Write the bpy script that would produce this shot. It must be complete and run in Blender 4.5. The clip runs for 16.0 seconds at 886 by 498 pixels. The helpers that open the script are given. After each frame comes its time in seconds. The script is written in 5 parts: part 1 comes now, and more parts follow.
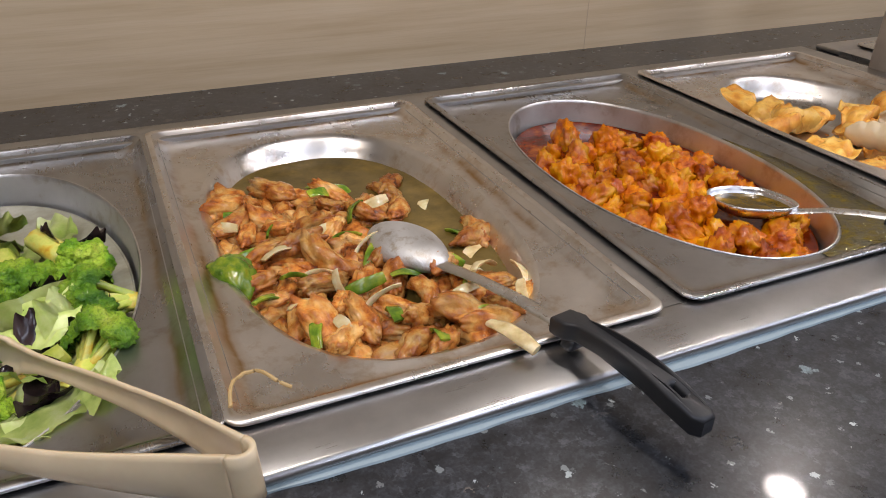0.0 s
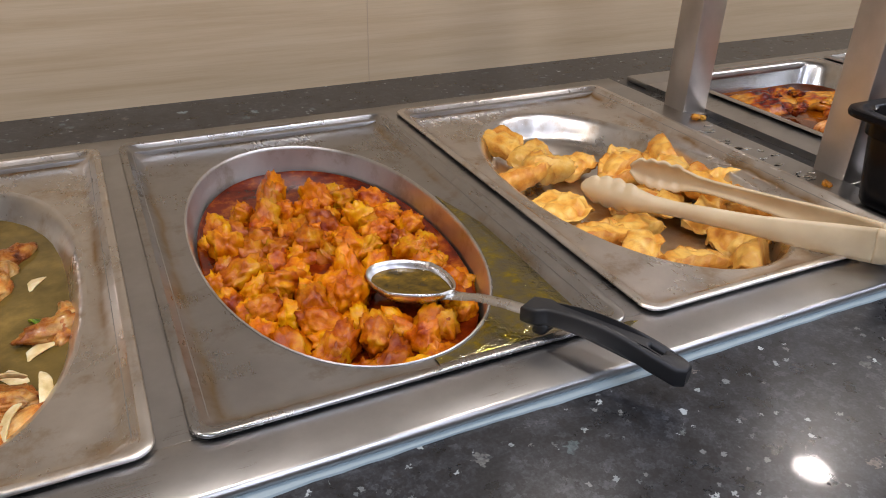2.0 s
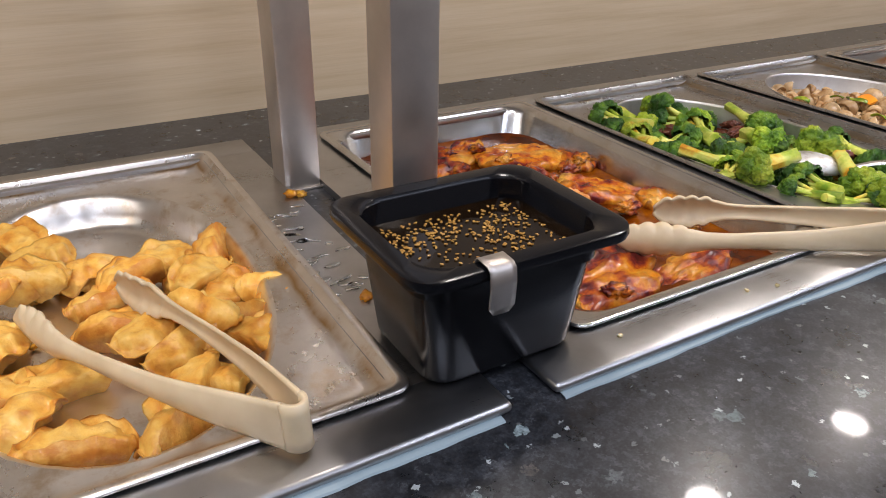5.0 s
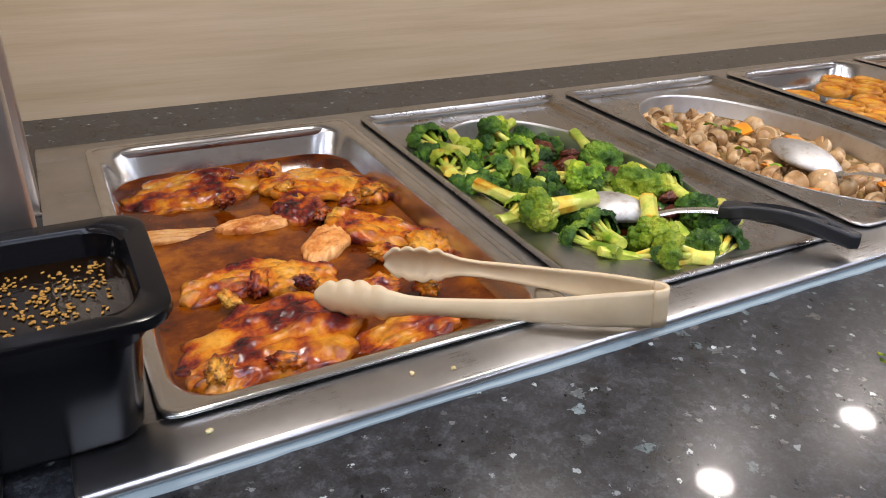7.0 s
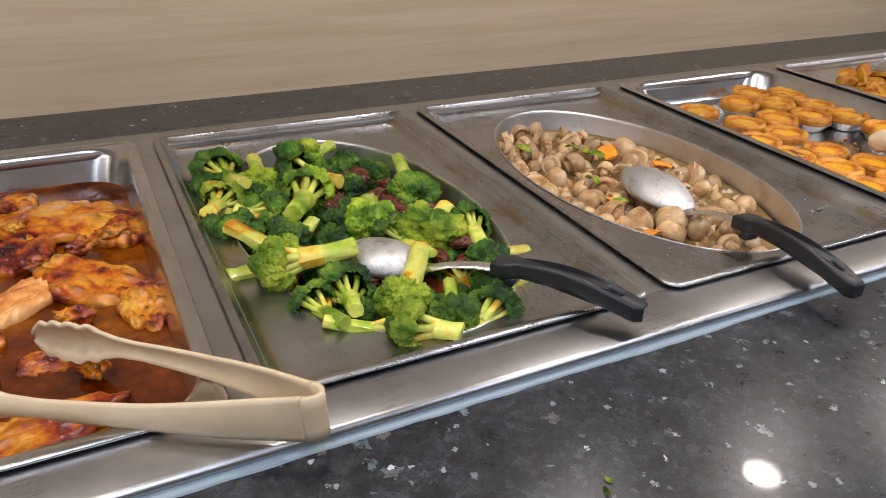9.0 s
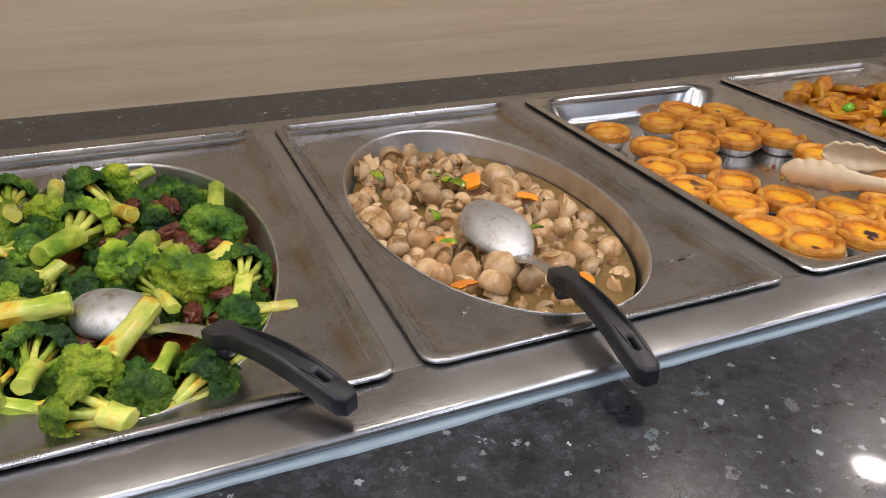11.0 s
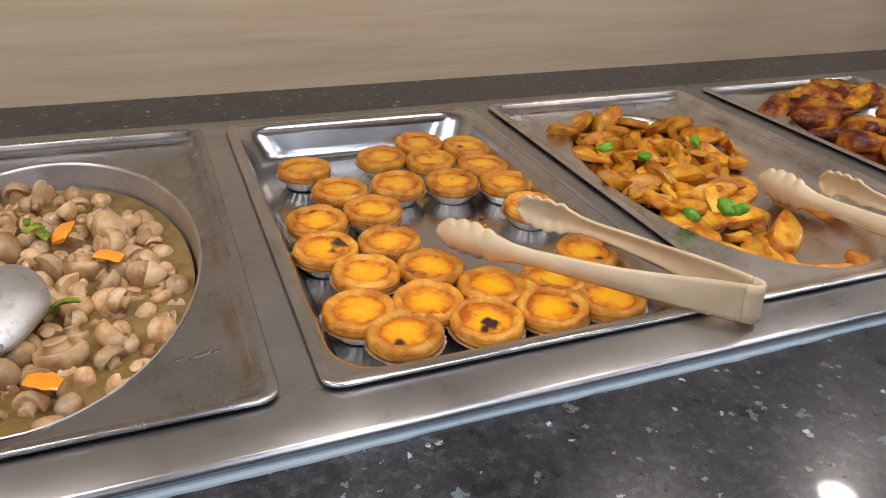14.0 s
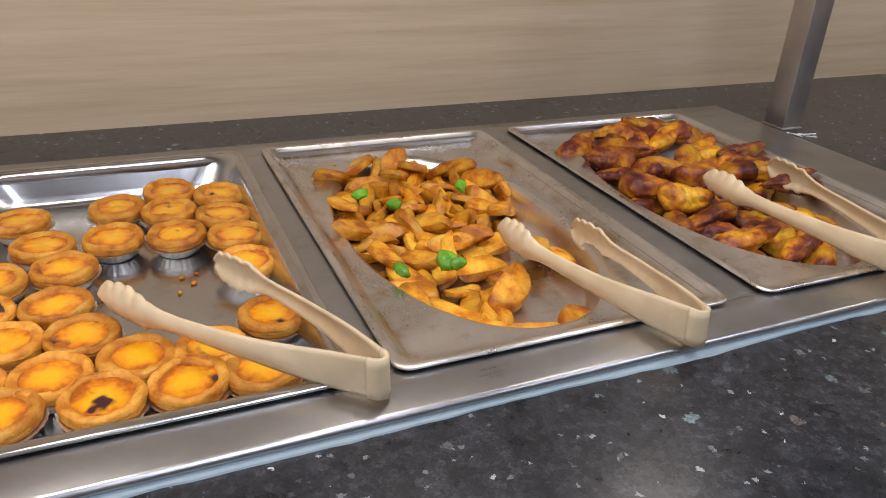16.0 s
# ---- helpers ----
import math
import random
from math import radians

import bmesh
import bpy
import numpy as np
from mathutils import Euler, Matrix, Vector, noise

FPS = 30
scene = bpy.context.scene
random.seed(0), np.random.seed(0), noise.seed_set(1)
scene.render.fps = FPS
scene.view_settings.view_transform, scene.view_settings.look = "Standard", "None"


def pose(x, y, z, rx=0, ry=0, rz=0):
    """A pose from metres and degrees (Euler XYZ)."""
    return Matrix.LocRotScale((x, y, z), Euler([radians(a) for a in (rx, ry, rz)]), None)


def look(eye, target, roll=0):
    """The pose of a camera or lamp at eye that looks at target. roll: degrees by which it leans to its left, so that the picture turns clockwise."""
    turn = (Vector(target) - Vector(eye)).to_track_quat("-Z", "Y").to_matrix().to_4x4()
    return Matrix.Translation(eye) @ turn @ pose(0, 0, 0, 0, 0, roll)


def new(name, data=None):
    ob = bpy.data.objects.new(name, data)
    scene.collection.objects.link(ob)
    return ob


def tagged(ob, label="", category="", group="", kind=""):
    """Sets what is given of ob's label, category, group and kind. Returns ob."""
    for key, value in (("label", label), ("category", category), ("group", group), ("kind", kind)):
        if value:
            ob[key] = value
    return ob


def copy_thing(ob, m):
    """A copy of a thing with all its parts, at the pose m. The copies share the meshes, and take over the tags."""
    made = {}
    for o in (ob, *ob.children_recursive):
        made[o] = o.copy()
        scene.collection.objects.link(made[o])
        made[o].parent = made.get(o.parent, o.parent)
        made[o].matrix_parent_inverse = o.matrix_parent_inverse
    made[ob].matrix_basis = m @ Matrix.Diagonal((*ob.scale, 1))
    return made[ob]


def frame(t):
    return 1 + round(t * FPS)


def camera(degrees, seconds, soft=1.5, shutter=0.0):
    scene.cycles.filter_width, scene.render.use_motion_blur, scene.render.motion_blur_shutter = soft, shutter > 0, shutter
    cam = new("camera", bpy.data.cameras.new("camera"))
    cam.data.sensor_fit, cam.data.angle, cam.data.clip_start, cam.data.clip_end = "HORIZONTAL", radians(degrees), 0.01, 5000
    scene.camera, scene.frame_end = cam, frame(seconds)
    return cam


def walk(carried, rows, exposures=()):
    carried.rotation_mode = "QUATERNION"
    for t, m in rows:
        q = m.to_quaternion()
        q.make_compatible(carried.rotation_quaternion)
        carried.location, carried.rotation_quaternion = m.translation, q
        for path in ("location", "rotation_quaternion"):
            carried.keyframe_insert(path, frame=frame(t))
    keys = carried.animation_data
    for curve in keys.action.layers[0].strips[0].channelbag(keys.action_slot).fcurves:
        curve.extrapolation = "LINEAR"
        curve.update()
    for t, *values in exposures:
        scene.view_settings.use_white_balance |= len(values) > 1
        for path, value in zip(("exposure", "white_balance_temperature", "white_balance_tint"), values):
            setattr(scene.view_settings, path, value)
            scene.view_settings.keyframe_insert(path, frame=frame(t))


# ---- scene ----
cam = camera(62.0, 16.0, soft=1.0)
PATH = [
    (0, (0.238, -0.354, 1.215), (0.97, 1.223, 0.227), 1.1),
    (0.5, (0.302, -0.346, 1.216), (1.055, 1.221, 0.227), 1.1),
    (1, (0.408, -0.341, 1.215), (1.172, 1.226, 0.234), 0.7),
    (1.5, (0.514, -0.356, 1.222), (1.287, 1.207, 0.243), 1.1),
    (2, (0.597, -0.367, 1.225), (1.371, 1.201, 0.254), 1.5),
    (2.5, (0.665, -0.378, 1.22), (1.448, 1.192, 0.258), 1.8),
    (3, (0.752, -0.363, 1.212), (1.552, 1.209, 0.269), 1.8),
    (3.5, (0.854, -0.355, 1.218), (1.689, 1.203, 0.282), 1.9),
    (4, (0.932, -0.35, 1.221), (1.801, 1.194, 0.293), 1.5),
    (4.5, (1.006, -0.345, 1.219), (1.893, 1.19, 0.292), 0.8),
    (5, (1.098, -0.358, 1.216), (2.008, 1.167, 0.297), 1.0),
    (7.5, (1.487, -0.407, 1.229), (2.336, 1.137, 0.284), 2.7),
    (8, (1.57, -0.396, 1.229), (2.428, 1.141, 0.279), 2.9),
    (10.5, (1.897, -0.389, 1.218), (2.608, 1.219, 0.266), 1.2),
    (11, (1.975, -0.385, 1.218), (2.675, 1.229, 0.265), 1.4),
    (11.5, (2.034, -0.388, 1.214), (2.725, 1.228, 0.26), 1.7),
    (12, (2.081, -0.393, 1.214), (2.753, 1.23, 0.258), 1.8),
    (12.5, (2.179, -0.393, 1.215), (2.851, 1.229, 0.259), 2.0),
    (13, (2.27, -0.382, 1.218), (2.943, 1.237, 0.257), 2.3),
    (13.5, (2.335, -0.375, 1.217), (3.008, 1.244, 0.256), 2.6),
    (14, (2.409, -0.385, 1.222), (3.086, 1.234, 0.262), 2.8),
    (14.5, (2.487, -0.397, 1.23), (3.166, 1.227, 0.28), 3.0),
    (15, (2.559, -0.42, 1.239), (3.243, 1.213, 0.309), 3.1),
    (15.5, (2.624, -0.43, 1.242), (3.332, 1.203, 0.331), 3.1),
    (16, (2.679, -0.432, 1.238), (3.43, 1.192, 0.343), 3.1),
]
EXPOSURES = [(0, -0.38), (1, -0.38), (2, -0.33), (3.5, -0.24), (5, -0.22), (7.5, -0.14), (8, -0.18), (10.5, -0.42), (13, -0.44), (14.5, -0.34), (16, -0.31)]
walk(cam, [(t, look(eye, target, roll)) for t, eye, target, roll in PATH], EXPOSURES)

# ---- world and lights ----
W = bpy.data.worlds.new("room_air")
scene.world = W
W.use_nodes = True
W.node_tree.nodes["Background"].inputs[0].default_value = (0.93, 0.96, 1.0, 1)
W.node_tree.nodes["Background"].inputs[1].default_value = 0.04
scene.view_settings.exposure = 0.0
TOP = 0.905          # height of the pan rims
PLATE = 0.900        # steel deck
STONE = 0.891        # granite counter
WALL_Y = 0.706


def area_lamp(name, m, sx, sy, watts, colour, shape="RECTANGLE", spread=180):
    d = bpy.data.lights.new(name, "AREA")
    d.shape, d.size, d.energy, d.color = shape, sx, watts, colour
    if shape == "RECTANGLE":
        d.size_y = sy
    d.spread = radians(spread)
    ob = new(name, d)
    ob.matrix_basis = m
    return ob


# The last two, past the end post, are added to brighten the right end.
SPOT_X = [-0.06, 0.30, 0.66, 1.03, 1.50, 1.86, 2.215, 2.565, 2.945, 3.30, 4.10, 4.46]
SPOT_Y, SPOT_Z = 0.135, 1.41
for x in SPOT_X:
    area_lamp("rail_lamp", pose(x, SPOT_Y, SPOT_Z - 0.004), 0.056, 0.056, 1.18, (1.0, 0.91, 0.86), "DISK")
PANELS = [(x, y) for x in (-0.6, 1.2, 3.0, 4.8) for y in (-0.9, -2.6)]
for x, y in PANELS:
    area_lamp("panel_lamp", pose(x, y, 2.68), 0.58, 1.18, 20.5, (0.83, 0.905, 1.14))


# ---- materials ----
def mat(name, colour=(0.5, 0.5, 0.5), rough=0.5, metal=0.0, coat=0.0, sss=0.0, trans=0.0, ior=1.45):
    m = bpy.data.materials.new(name)
    m.use_nodes = True
    b = m.node_tree.nodes["Principled BSDF"]
    b.inputs["Base Color"].default_value = (*colour, 1)
    b.inputs["Roughness"].default_value = rough
    b.inputs["Metallic"].default_value = metal
    b.inputs["IOR"].default_value = ior
    b.inputs["Coat Weight"].default_value = coat
    b.inputs["Coat Roughness"].default_value = 0.12
    b.inputs["Transmission Weight"].default_value = trans
    if sss:
        b.inputs["Subsurface Weight"].default_value = sss
        b.inputs["Subsurface Radius"].default_value = (0.006, 0.003, 0.0015)
        b.inputs["Subsurface Scale"].default_value = 0.5
    return m


class Nodes:
    """Shortcuts for building a node material."""

    def __init__(self, m):
        self.t = m.node_tree
        self.b = self.t.nodes["Principled BSDF"]

    def add(self, kind, **values):
        n = self.t.nodes.new(kind)
        for k, v in values.items():
            n.inputs[k.replace("_", " ")].default_value = v
        return n

    def link(self, a, b):
        self.t.links.new(a, b)

    def coords(self, scale=(1, 1, 1), space="Object", shift=None):
        c = self.t.nodes.new("ShaderNodeTexCoord")
        mp = self.t.nodes.new("ShaderNodeMapping")
        mp.inputs["Scale"].default_value = scale
        self.link(c.outputs[space], mp.inputs["Vector"])
        if shift:
            o = self.t.nodes.new("ShaderNodeObjectInfo")
            mul = self.t.nodes.new("ShaderNodeMath")
            mul.operation = "MULTIPLY"
            mul.inputs[1].default_value = shift
            self.link(o.outputs["Random"], mul.inputs[0])
            self.link(mul.outputs[0], mp.inputs["Location"])
        return mp.outputs["Vector"]

    def noise(self, vec, scale, detail=4.0, rough=0.55):
        n = self.add("ShaderNodeTexNoise", Scale=scale, Detail=detail, Roughness=rough)
        self.link(vec, n.inputs["Vector"])
        return n.outputs["Fac"]

    def ramp(self, fac, stops):
        r = self.t.nodes.new("ShaderNodeValToRGB")
        while len(r.color_ramp.elements) < len(stops):
            r.color_ramp.elements.new(0.5)
        for e, (p, c) in zip(r.color_ramp.elements, stops):
            e.position, e.color = p, (*c, 1) if len(c) == 3 else c
        self.link(fac, r.inputs["Fac"])
        return r.outputs["Color"]

    def mix(self, fac, a, b, blend="MIX"):
        n = self.t.nodes.new("ShaderNodeMix")
        n.data_type, n.blend_type = "RGBA", blend
        for sock, v in ((n.inputs[0], fac), (n.inputs[6], a), (n.inputs[7], b)):
            if isinstance(v, (int, float)):
                sock.default_value = v
            elif isinstance(v, tuple):
                sock.default_value = (*v, 1)
            else:
                self.link(v, sock)
        return n.outputs[2]

    def bump(self, height, strength=0.3, distance=0.001):
        n = self.add("ShaderNodeBump", Strength=strength, Distance=distance)
        self.link(height, n.inputs["Height"])
        self.link(n.outputs["Normal"], self.b.inputs["Normal"])

    def colour(self, c):
        self.link(c, self.b.inputs["Base Color"])

    def rough(self, fac, lo, hi):
        n = self.add("ShaderNodeMapRange", To_Min=lo, To_Max=hi)
        self.link(fac, n.inputs["Value"])
        self.link(n.outputs["Result"], self.b.inputs["Roughness"])


def steel(name, colour, lo, hi, brush=(4, 260, 60), stain=None, smear=0.5, burn=None, dent=0.07, stain_size=26.0):
    """Brushed or worn steel; stain: the colour of dried-on spots, burn: of the line baked on inside a pan's rim."""
    m = mat(name, colour, lo, 1.0)
    n = Nodes(m)
    v = n.coords(brush)
    fine = n.noise(v, 6.0, 3)
    big = n.noise(n.coords(shift=9.0), 11.0, 6, 0.65)
    wipe = n.ramp(big, [(0.34, (0, 0, 0)), (0.66, (1, 1, 1))])
    n.rough(n.mix(smear, fine, wipe), lo, hi)
    n.bump(n.mix(0.5, fine, n.noise(n.coords(shift=3.0), 40.0, 3)), dent, 0.0004)
    dark = tuple(c * 0.86 for c in colour)
    c = n.mix(wipe, dark, tuple(min(1, c * 1.10) for c in colour))
    if stain:
        spots = n.ramp(n.noise(n.coords(shift=5.0), stain_size, 6, 0.7), [(0.53, (0, 0, 0)), (0.68, (1, 1, 1))])
        c = n.mix(n.mix(0.6, (0, 0, 0), spots), c, stain)
    if burn:
        sep = n.add("ShaderNodeSeparateXYZ")
        tc = n.t.nodes.new("ShaderNodeTexCoord")
        n.link(tc.outputs["Object"], sep.inputs[0])

        def calc(op, a, b=None):
            q = n.t.nodes.new("ShaderNodeMath")
            q.operation = op
            for sock, value in zip(q.inputs, (a, b)):
                if value is None:
                    continue
                if isinstance(value, float):
                    sock.default_value = value
                else:
                    n.link(value, sock)
            return q.outputs[0]
        ax = calc("SUBTRACT", 0.1655, calc("ABSOLUTE", sep.outputs[0]))
        ay = calc("SUBTRACT", 0.2665, calc("ABSOLUTE", calc("SUBTRACT", sep.outputs[1], 0.2605)))
        wav = calc("MULTIPLY", calc("SUBTRACT", n.noise(n.coords(shift=2.0), 14.0, 4), 0.5), 0.016)
        inset = calc("MULTIPLY", calc("ADD", calc("MINIMUM", ax, ay), wav), 20.0)
        line = n.ramp(inset, [(0.24, (0, 0, 0)), (0.40, (1, 1, 1)), (0.47, (0.35, 0.35, 0.35)), (0.60, (0, 0, 0))])
        patch = n.ramp(n.noise(n.coords(shift=6.0), 9.0, 5, 0.65), [(0.42, (0, 0, 0)), (0.58, (1, 1, 1))])
        mask = n.mix(1.0, line, patch, "MULTIPLY")
        c = n.mix(n.mix(0.92, (0, 0, 0), mask), c, burn)
    n.colour(c)
    return m


M_DECK = steel("brushed steel deck", (0.46, 0.455, 0.45), 0.23, 0.38, (3, 300, 60), smear=0.35)
M_TRAY = steel("worn steel tray", (0.41, 0.402, 0.392), 0.20, 0.38, (60, 8, 60), stain=(0.27, 0.22, 0.16), smear=0.6, burn=(0.32, 0.24, 0.14))
M_TRAY_OLD = steel("stained steel tray", (0.72, 0.68, 0.63), 0.20, 0.42, (40, 14, 40), stain=(0.44, 0.30, 0.15), smear=0.6, burn=(0.38, 0.22, 0.07))
M_POST = steel("brushed steel post", (0.58, 0.53, 0.48), 0.36, 0.52, (200, 200, 3))
M_BRIGHT = steel("bright steel", (0.72, 0.71, 0.69), 0.15, 0.38, (40, 40, 40), stain=(0.50, 0.42, 0.32), smear=0.7)
M_BASIN = steel("bright pan steel", (0.66, 0.645, 0.62), 0.28, 0.50, (60, 60, 4), stain=(0.38, 0.31, 0.22), smear=0.5)
M_DEEP = steel("polished pan steel", (0.56, 0.55, 0.53), 0.14, 0.30, (60, 60, 4), stain=(0.40, 0.33, 0.24), smear=0.5)
M_SPOON = steel("smeared spoon steel", (0.64, 0.625, 0.60), 0.40, 0.72, (90, 30, 90), stain=(0.30, 0.21, 0.10), smear=0.7, dent=1.6, stain_size=75.0)

M_STONE = mat("black speckled granite", (0.02, 0.022, 0.025), 0.12)
n = Nodes(M_STONE)
v = n.coords()
warp = n.noise(v, 34.0, 6, 0.7)


def crystals(scale, jitter):
    """Random grey value for each crystal of an irregular mosaic."""
    wob = n.add("ShaderNodeTexNoise", Scale=scale * 2.2, Detail=3.0)
    n.link(v, wob.inputs["Vector"])
    mad = n.t.nodes.new("ShaderNodeVectorMath")
    mad.operation = "MULTIPLY_ADD"
    n.link(wob.outputs["Color"], mad.inputs[0])
    mad.inputs[1].default_value = (jitter, jitter, jitter)
    n.link(v, mad.inputs[2])
    cell = n.add("ShaderNodeTexVoronoi", Scale=scale, Randomness=1.0)
    n.link(mad.outputs[0], cell.inputs["Vector"])
    sep = n.t.nodes.new("ShaderNodeSeparateColor")
    n.link(cell.outputs["Color"], sep.inputs[0])
    return sep.outputs[0], sep.outputs[1]


g1, _ = crystals(190.0, 0.009)
ground = n.ramp(g1, [(0.0, (0.016, 0.017, 0.019)), (0.45, (0.024, 0.026, 0.030)), (0.80, (0.033, 0.036, 0.041)), (0.98, (0.050, 0.054, 0.060))])
cloud = n.ramp(warp, [(0.34, (0.45, 0.46, 0.46)), (0.50, (0.92, 0.90, 0.90)), (0.68, (1.6, 1.55, 1.5))])
ground = n.mix(1.0, ground, cloud, "MULTIPLY")
grit = n.ramp(n.noise(v, 420.0, 3, 0.7), [(0.40, (0.5, 0.5, 0.5)), (0.62, (1.15, 1.15, 1.15))])
ground = n.mix(0.8, ground, grit, "MULTIPLY")
g2, h2 = crystals(120.0, 0.012)
g3, h3 = crystals(280.0, 0.005)
tint = n.ramp(h2, [(0.0, (0.24, 0.19, 0.15)), (0.35, (0.20, 0.21, 0.20)), (0.70, (0.17, 0.24, 0.24)), (0.93, (0.40, 0.50, 0.50))])
tint = n.mix(0.75, tint, n.ramp(n.noise(v, 260.0, 4, 0.75), [(0.38, (0.25, 0.25, 0.25)), (0.62, (1.25, 1.25, 1.25))]), "MULTIPLY")
big_flake = n.ramp(g2, [(0.984, (0, 0, 0)), (0.993, (1, 1, 1))])
small_flake = n.ramp(g3, [(0.988, (0, 0, 0)), (0.993, (1, 1, 1))])
c = n.mix(n.mix(0.55, (0, 0, 0), big_flake), ground, tint)
c = n.mix(n.mix(0.75, (0, 0, 0), small_flake), c, n.ramp(h3, [(0.0, (0.16, 0.16, 0.15)), (0.6, (0.30, 0.34, 0.34)), (0.95, (0.62, 0.68, 0.67))]))
n.colour(c)
n.rough(warp, 0.22, 0.36)
n.b.inputs["Coat Weight"].default_value = 0.22
n.b.inputs["Coat Roughness"].default_value = 0.05
n.b.inputs["Specular IOR Level"].default_value = 0.5

M_WALL = mat("beige wood-grain laminate", (0.5, 0.42, 0.3), 0.42)
n = Nodes(M_WALL)
v = n.coords((0.7, 1, 15))
band = n.noise(v, 3.0, 6, 0.68)
streak = n.noise(n.coords((2.2, 1, 160)), 5.0, 3, 0.6)
c = n.ramp(band, [(0.30, (0.44, 0.332, 0.204)), (0.52, (0.52, 0.405, 0.266)), (0.72, (0.57, 0.460, 0.318))])
c = n.mix(n.mix(0.22, (0, 0, 0), n.ramp(streak, [(0.5, (0, 0, 0)), (0.72, (1, 1, 1))])), c, (0.36, 0.285, 0.19))
n.colour(c)
n.bump(streak, 0.05, 0.0005)

M_JOINT = mat("shadowed joint filler", (0.42, 0.33, 0.235), 0.6)
M_PAINT = mat("warm white paint", (0.72, 0.69, 0.64), 0.7)
M_FLOOR = mat("brown floor tile", (0.20, 0.15, 0.11), 0.35)
M_ROOM = mat("tan painted wall", (0.42, 0.36, 0.29), 0.7)
M_CAULK = mat("blue grey sealant", (0.27, 0.335, 0.355), 0.42)
M_CABINET = mat("dark laminate front", (0.08, 0.055, 0.04), 0.4)
M_TRIM = mat("white lamp trim", (0.8, 0.79, 0.76), 0.4)
M_BLACK = mat("black polycarbonate", (0.004, 0.004, 0.005), 0.2, ior=1.28)
M_GRIP = mat("black nylon grip", (0.018, 0.018, 0.019), 0.42)
n = Nodes(M_GRIP)
n.bump(n.noise(n.coords(), 900.0, 2), 0.2, 0.0003)
M_TONG = mat("beige nylon tongs", (0.62, 0.47, 0.31), 0.36, sss=0.08)
n = Nodes(M_TONG)
g = n.noise(n.coords(shift=4.0), 30.0, 4)
n.colour(n.ramp(g, [(0.3, (0.55, 0.415, 0.245)), (0.7, (0.66, 0.52, 0.325))]))


# ---- mesh helpers ----
def finish(name, bm, material, parent=None, label="", smooth=True, angle=35):
    me = bpy.data.meshes.new(name)
    bmesh.ops.recalc_face_normals(bm, faces=bm.faces)
    bm.to_mesh(me)
    bm.free()
    if smooth:
        me.shade_smooth()
        me.set_sharp_from_angle(angle=radians(angle))
    for m in material if isinstance(material, (list, tuple)) else [material]:
        me.materials.append(m)
    ob = new(name, me)
    if parent:
        ob.parent = parent
    if label:
        ob["label"] = label
    return ob


part = finish


def box_bm(x0, x1, y0, y1, z0, z1, bevel=0.0, seg=2, bm=None):
    own = bmesh.new()
    bmesh.ops.create_cube(own, size=1.0)
    for v in own.verts:
        v.co = ((x0 + x1) / 2 + v.co.x * (x1 - x0), (y0 + y1) / 2 + v.co.y * (y1 - y0), (z0 + z1) / 2 + v.co.z * (z1 - z0))
    if bevel:
        bmesh.ops.bevel(own, geom=own.edges[:], offset=bevel, segments=seg, profile=0.5, affect="EDGES")
    if bm is None:
        return own
    me = bpy.data.meshes.new("tmp")
    own.to_mesh(me)
    own.free()
    bm.from_mesh(me)
    bpy.data.meshes.remove(me)
    return bm


def slab(name, x0, x1, y0, y1, z0, z1, material, label="", bevel=0.0, kind="structure", parent=None, category=""):
    ob = finish(name, box_bm(x0, x1, y0, y1, z0, z1, bevel), material, parent, smooth=bevel > 0)
    return tagged(ob, label, category, "", kind) if not parent else ob


def loft(bm, rings, close_top=False, close_bottom=False, wrap=True):
    rows = [[bm.verts.new(p) for p in r] for r in rings]
    n = len(rows[0])
    for a, b in zip(rows, rows[1:]):
        for i in range(n if wrap else n - 1):
            bm.faces.new((a[i], a[(i + 1) % n], b[(i + 1) % n], b[i]))
    if close_bottom:
        bm.faces.new(rows[0])
    if close_top:
        bm.faces.new(rows[-1])
    return rows


def rounded(cx, cy, hx, hy, r, z, n=6, side=9):
    """Ring of a rectangle with rounded corners, anticlockwise, with points along its sides too."""
    r = max(min(r, hx - 1e-4, hy - 1e-4), 1e-4)
    out = []
    signs = ((1, 1), (-1, 1), (-1, -1), (1, -1))
    for q, (sx, sy) in enumerate(signs):
        for i in range(n):
            a = math.pi / 2 * (q + i / (n - 1))
            out.append((cx + sx * (hx - r) + r * math.cos(a), cy + sy * (hy - r) + r * math.sin(a), z))
        nx, ny = signs[(q + 1) % 4]
        a = math.pi / 2 * (q + 1)
        p = out[-1]
        e = (cx + nx * (hx - r) + r * math.cos(a), cy + ny * (hy - r) + r * math.sin(a))
        for i in range(1, side + 1):
            f = i / (side + 1)
            out.append((p[0] + (e[0] - p[0]) * f, p[1] + (e[1] - p[1]) * f, z))
    return out


def oval(cx, cy, hx, hy, z, n=64, power=2.0):
    out = []
    for i in range(n):
        a = 2 * math.pi * i / n
        c, s = math.cos(a), math.sin(a)
        out.append((cx + hx * math.copysign(abs(c) ** (2 / power), c), cy + hy * math.copysign(abs(s) ** (2 / power), s), z))
    return out


def solid(ob, thick, offset=-1.0):
    m = ob.modifiers.new("thickness", "SOLIDIFY")
    m.thickness, m.offset = thick, offset
    return ob


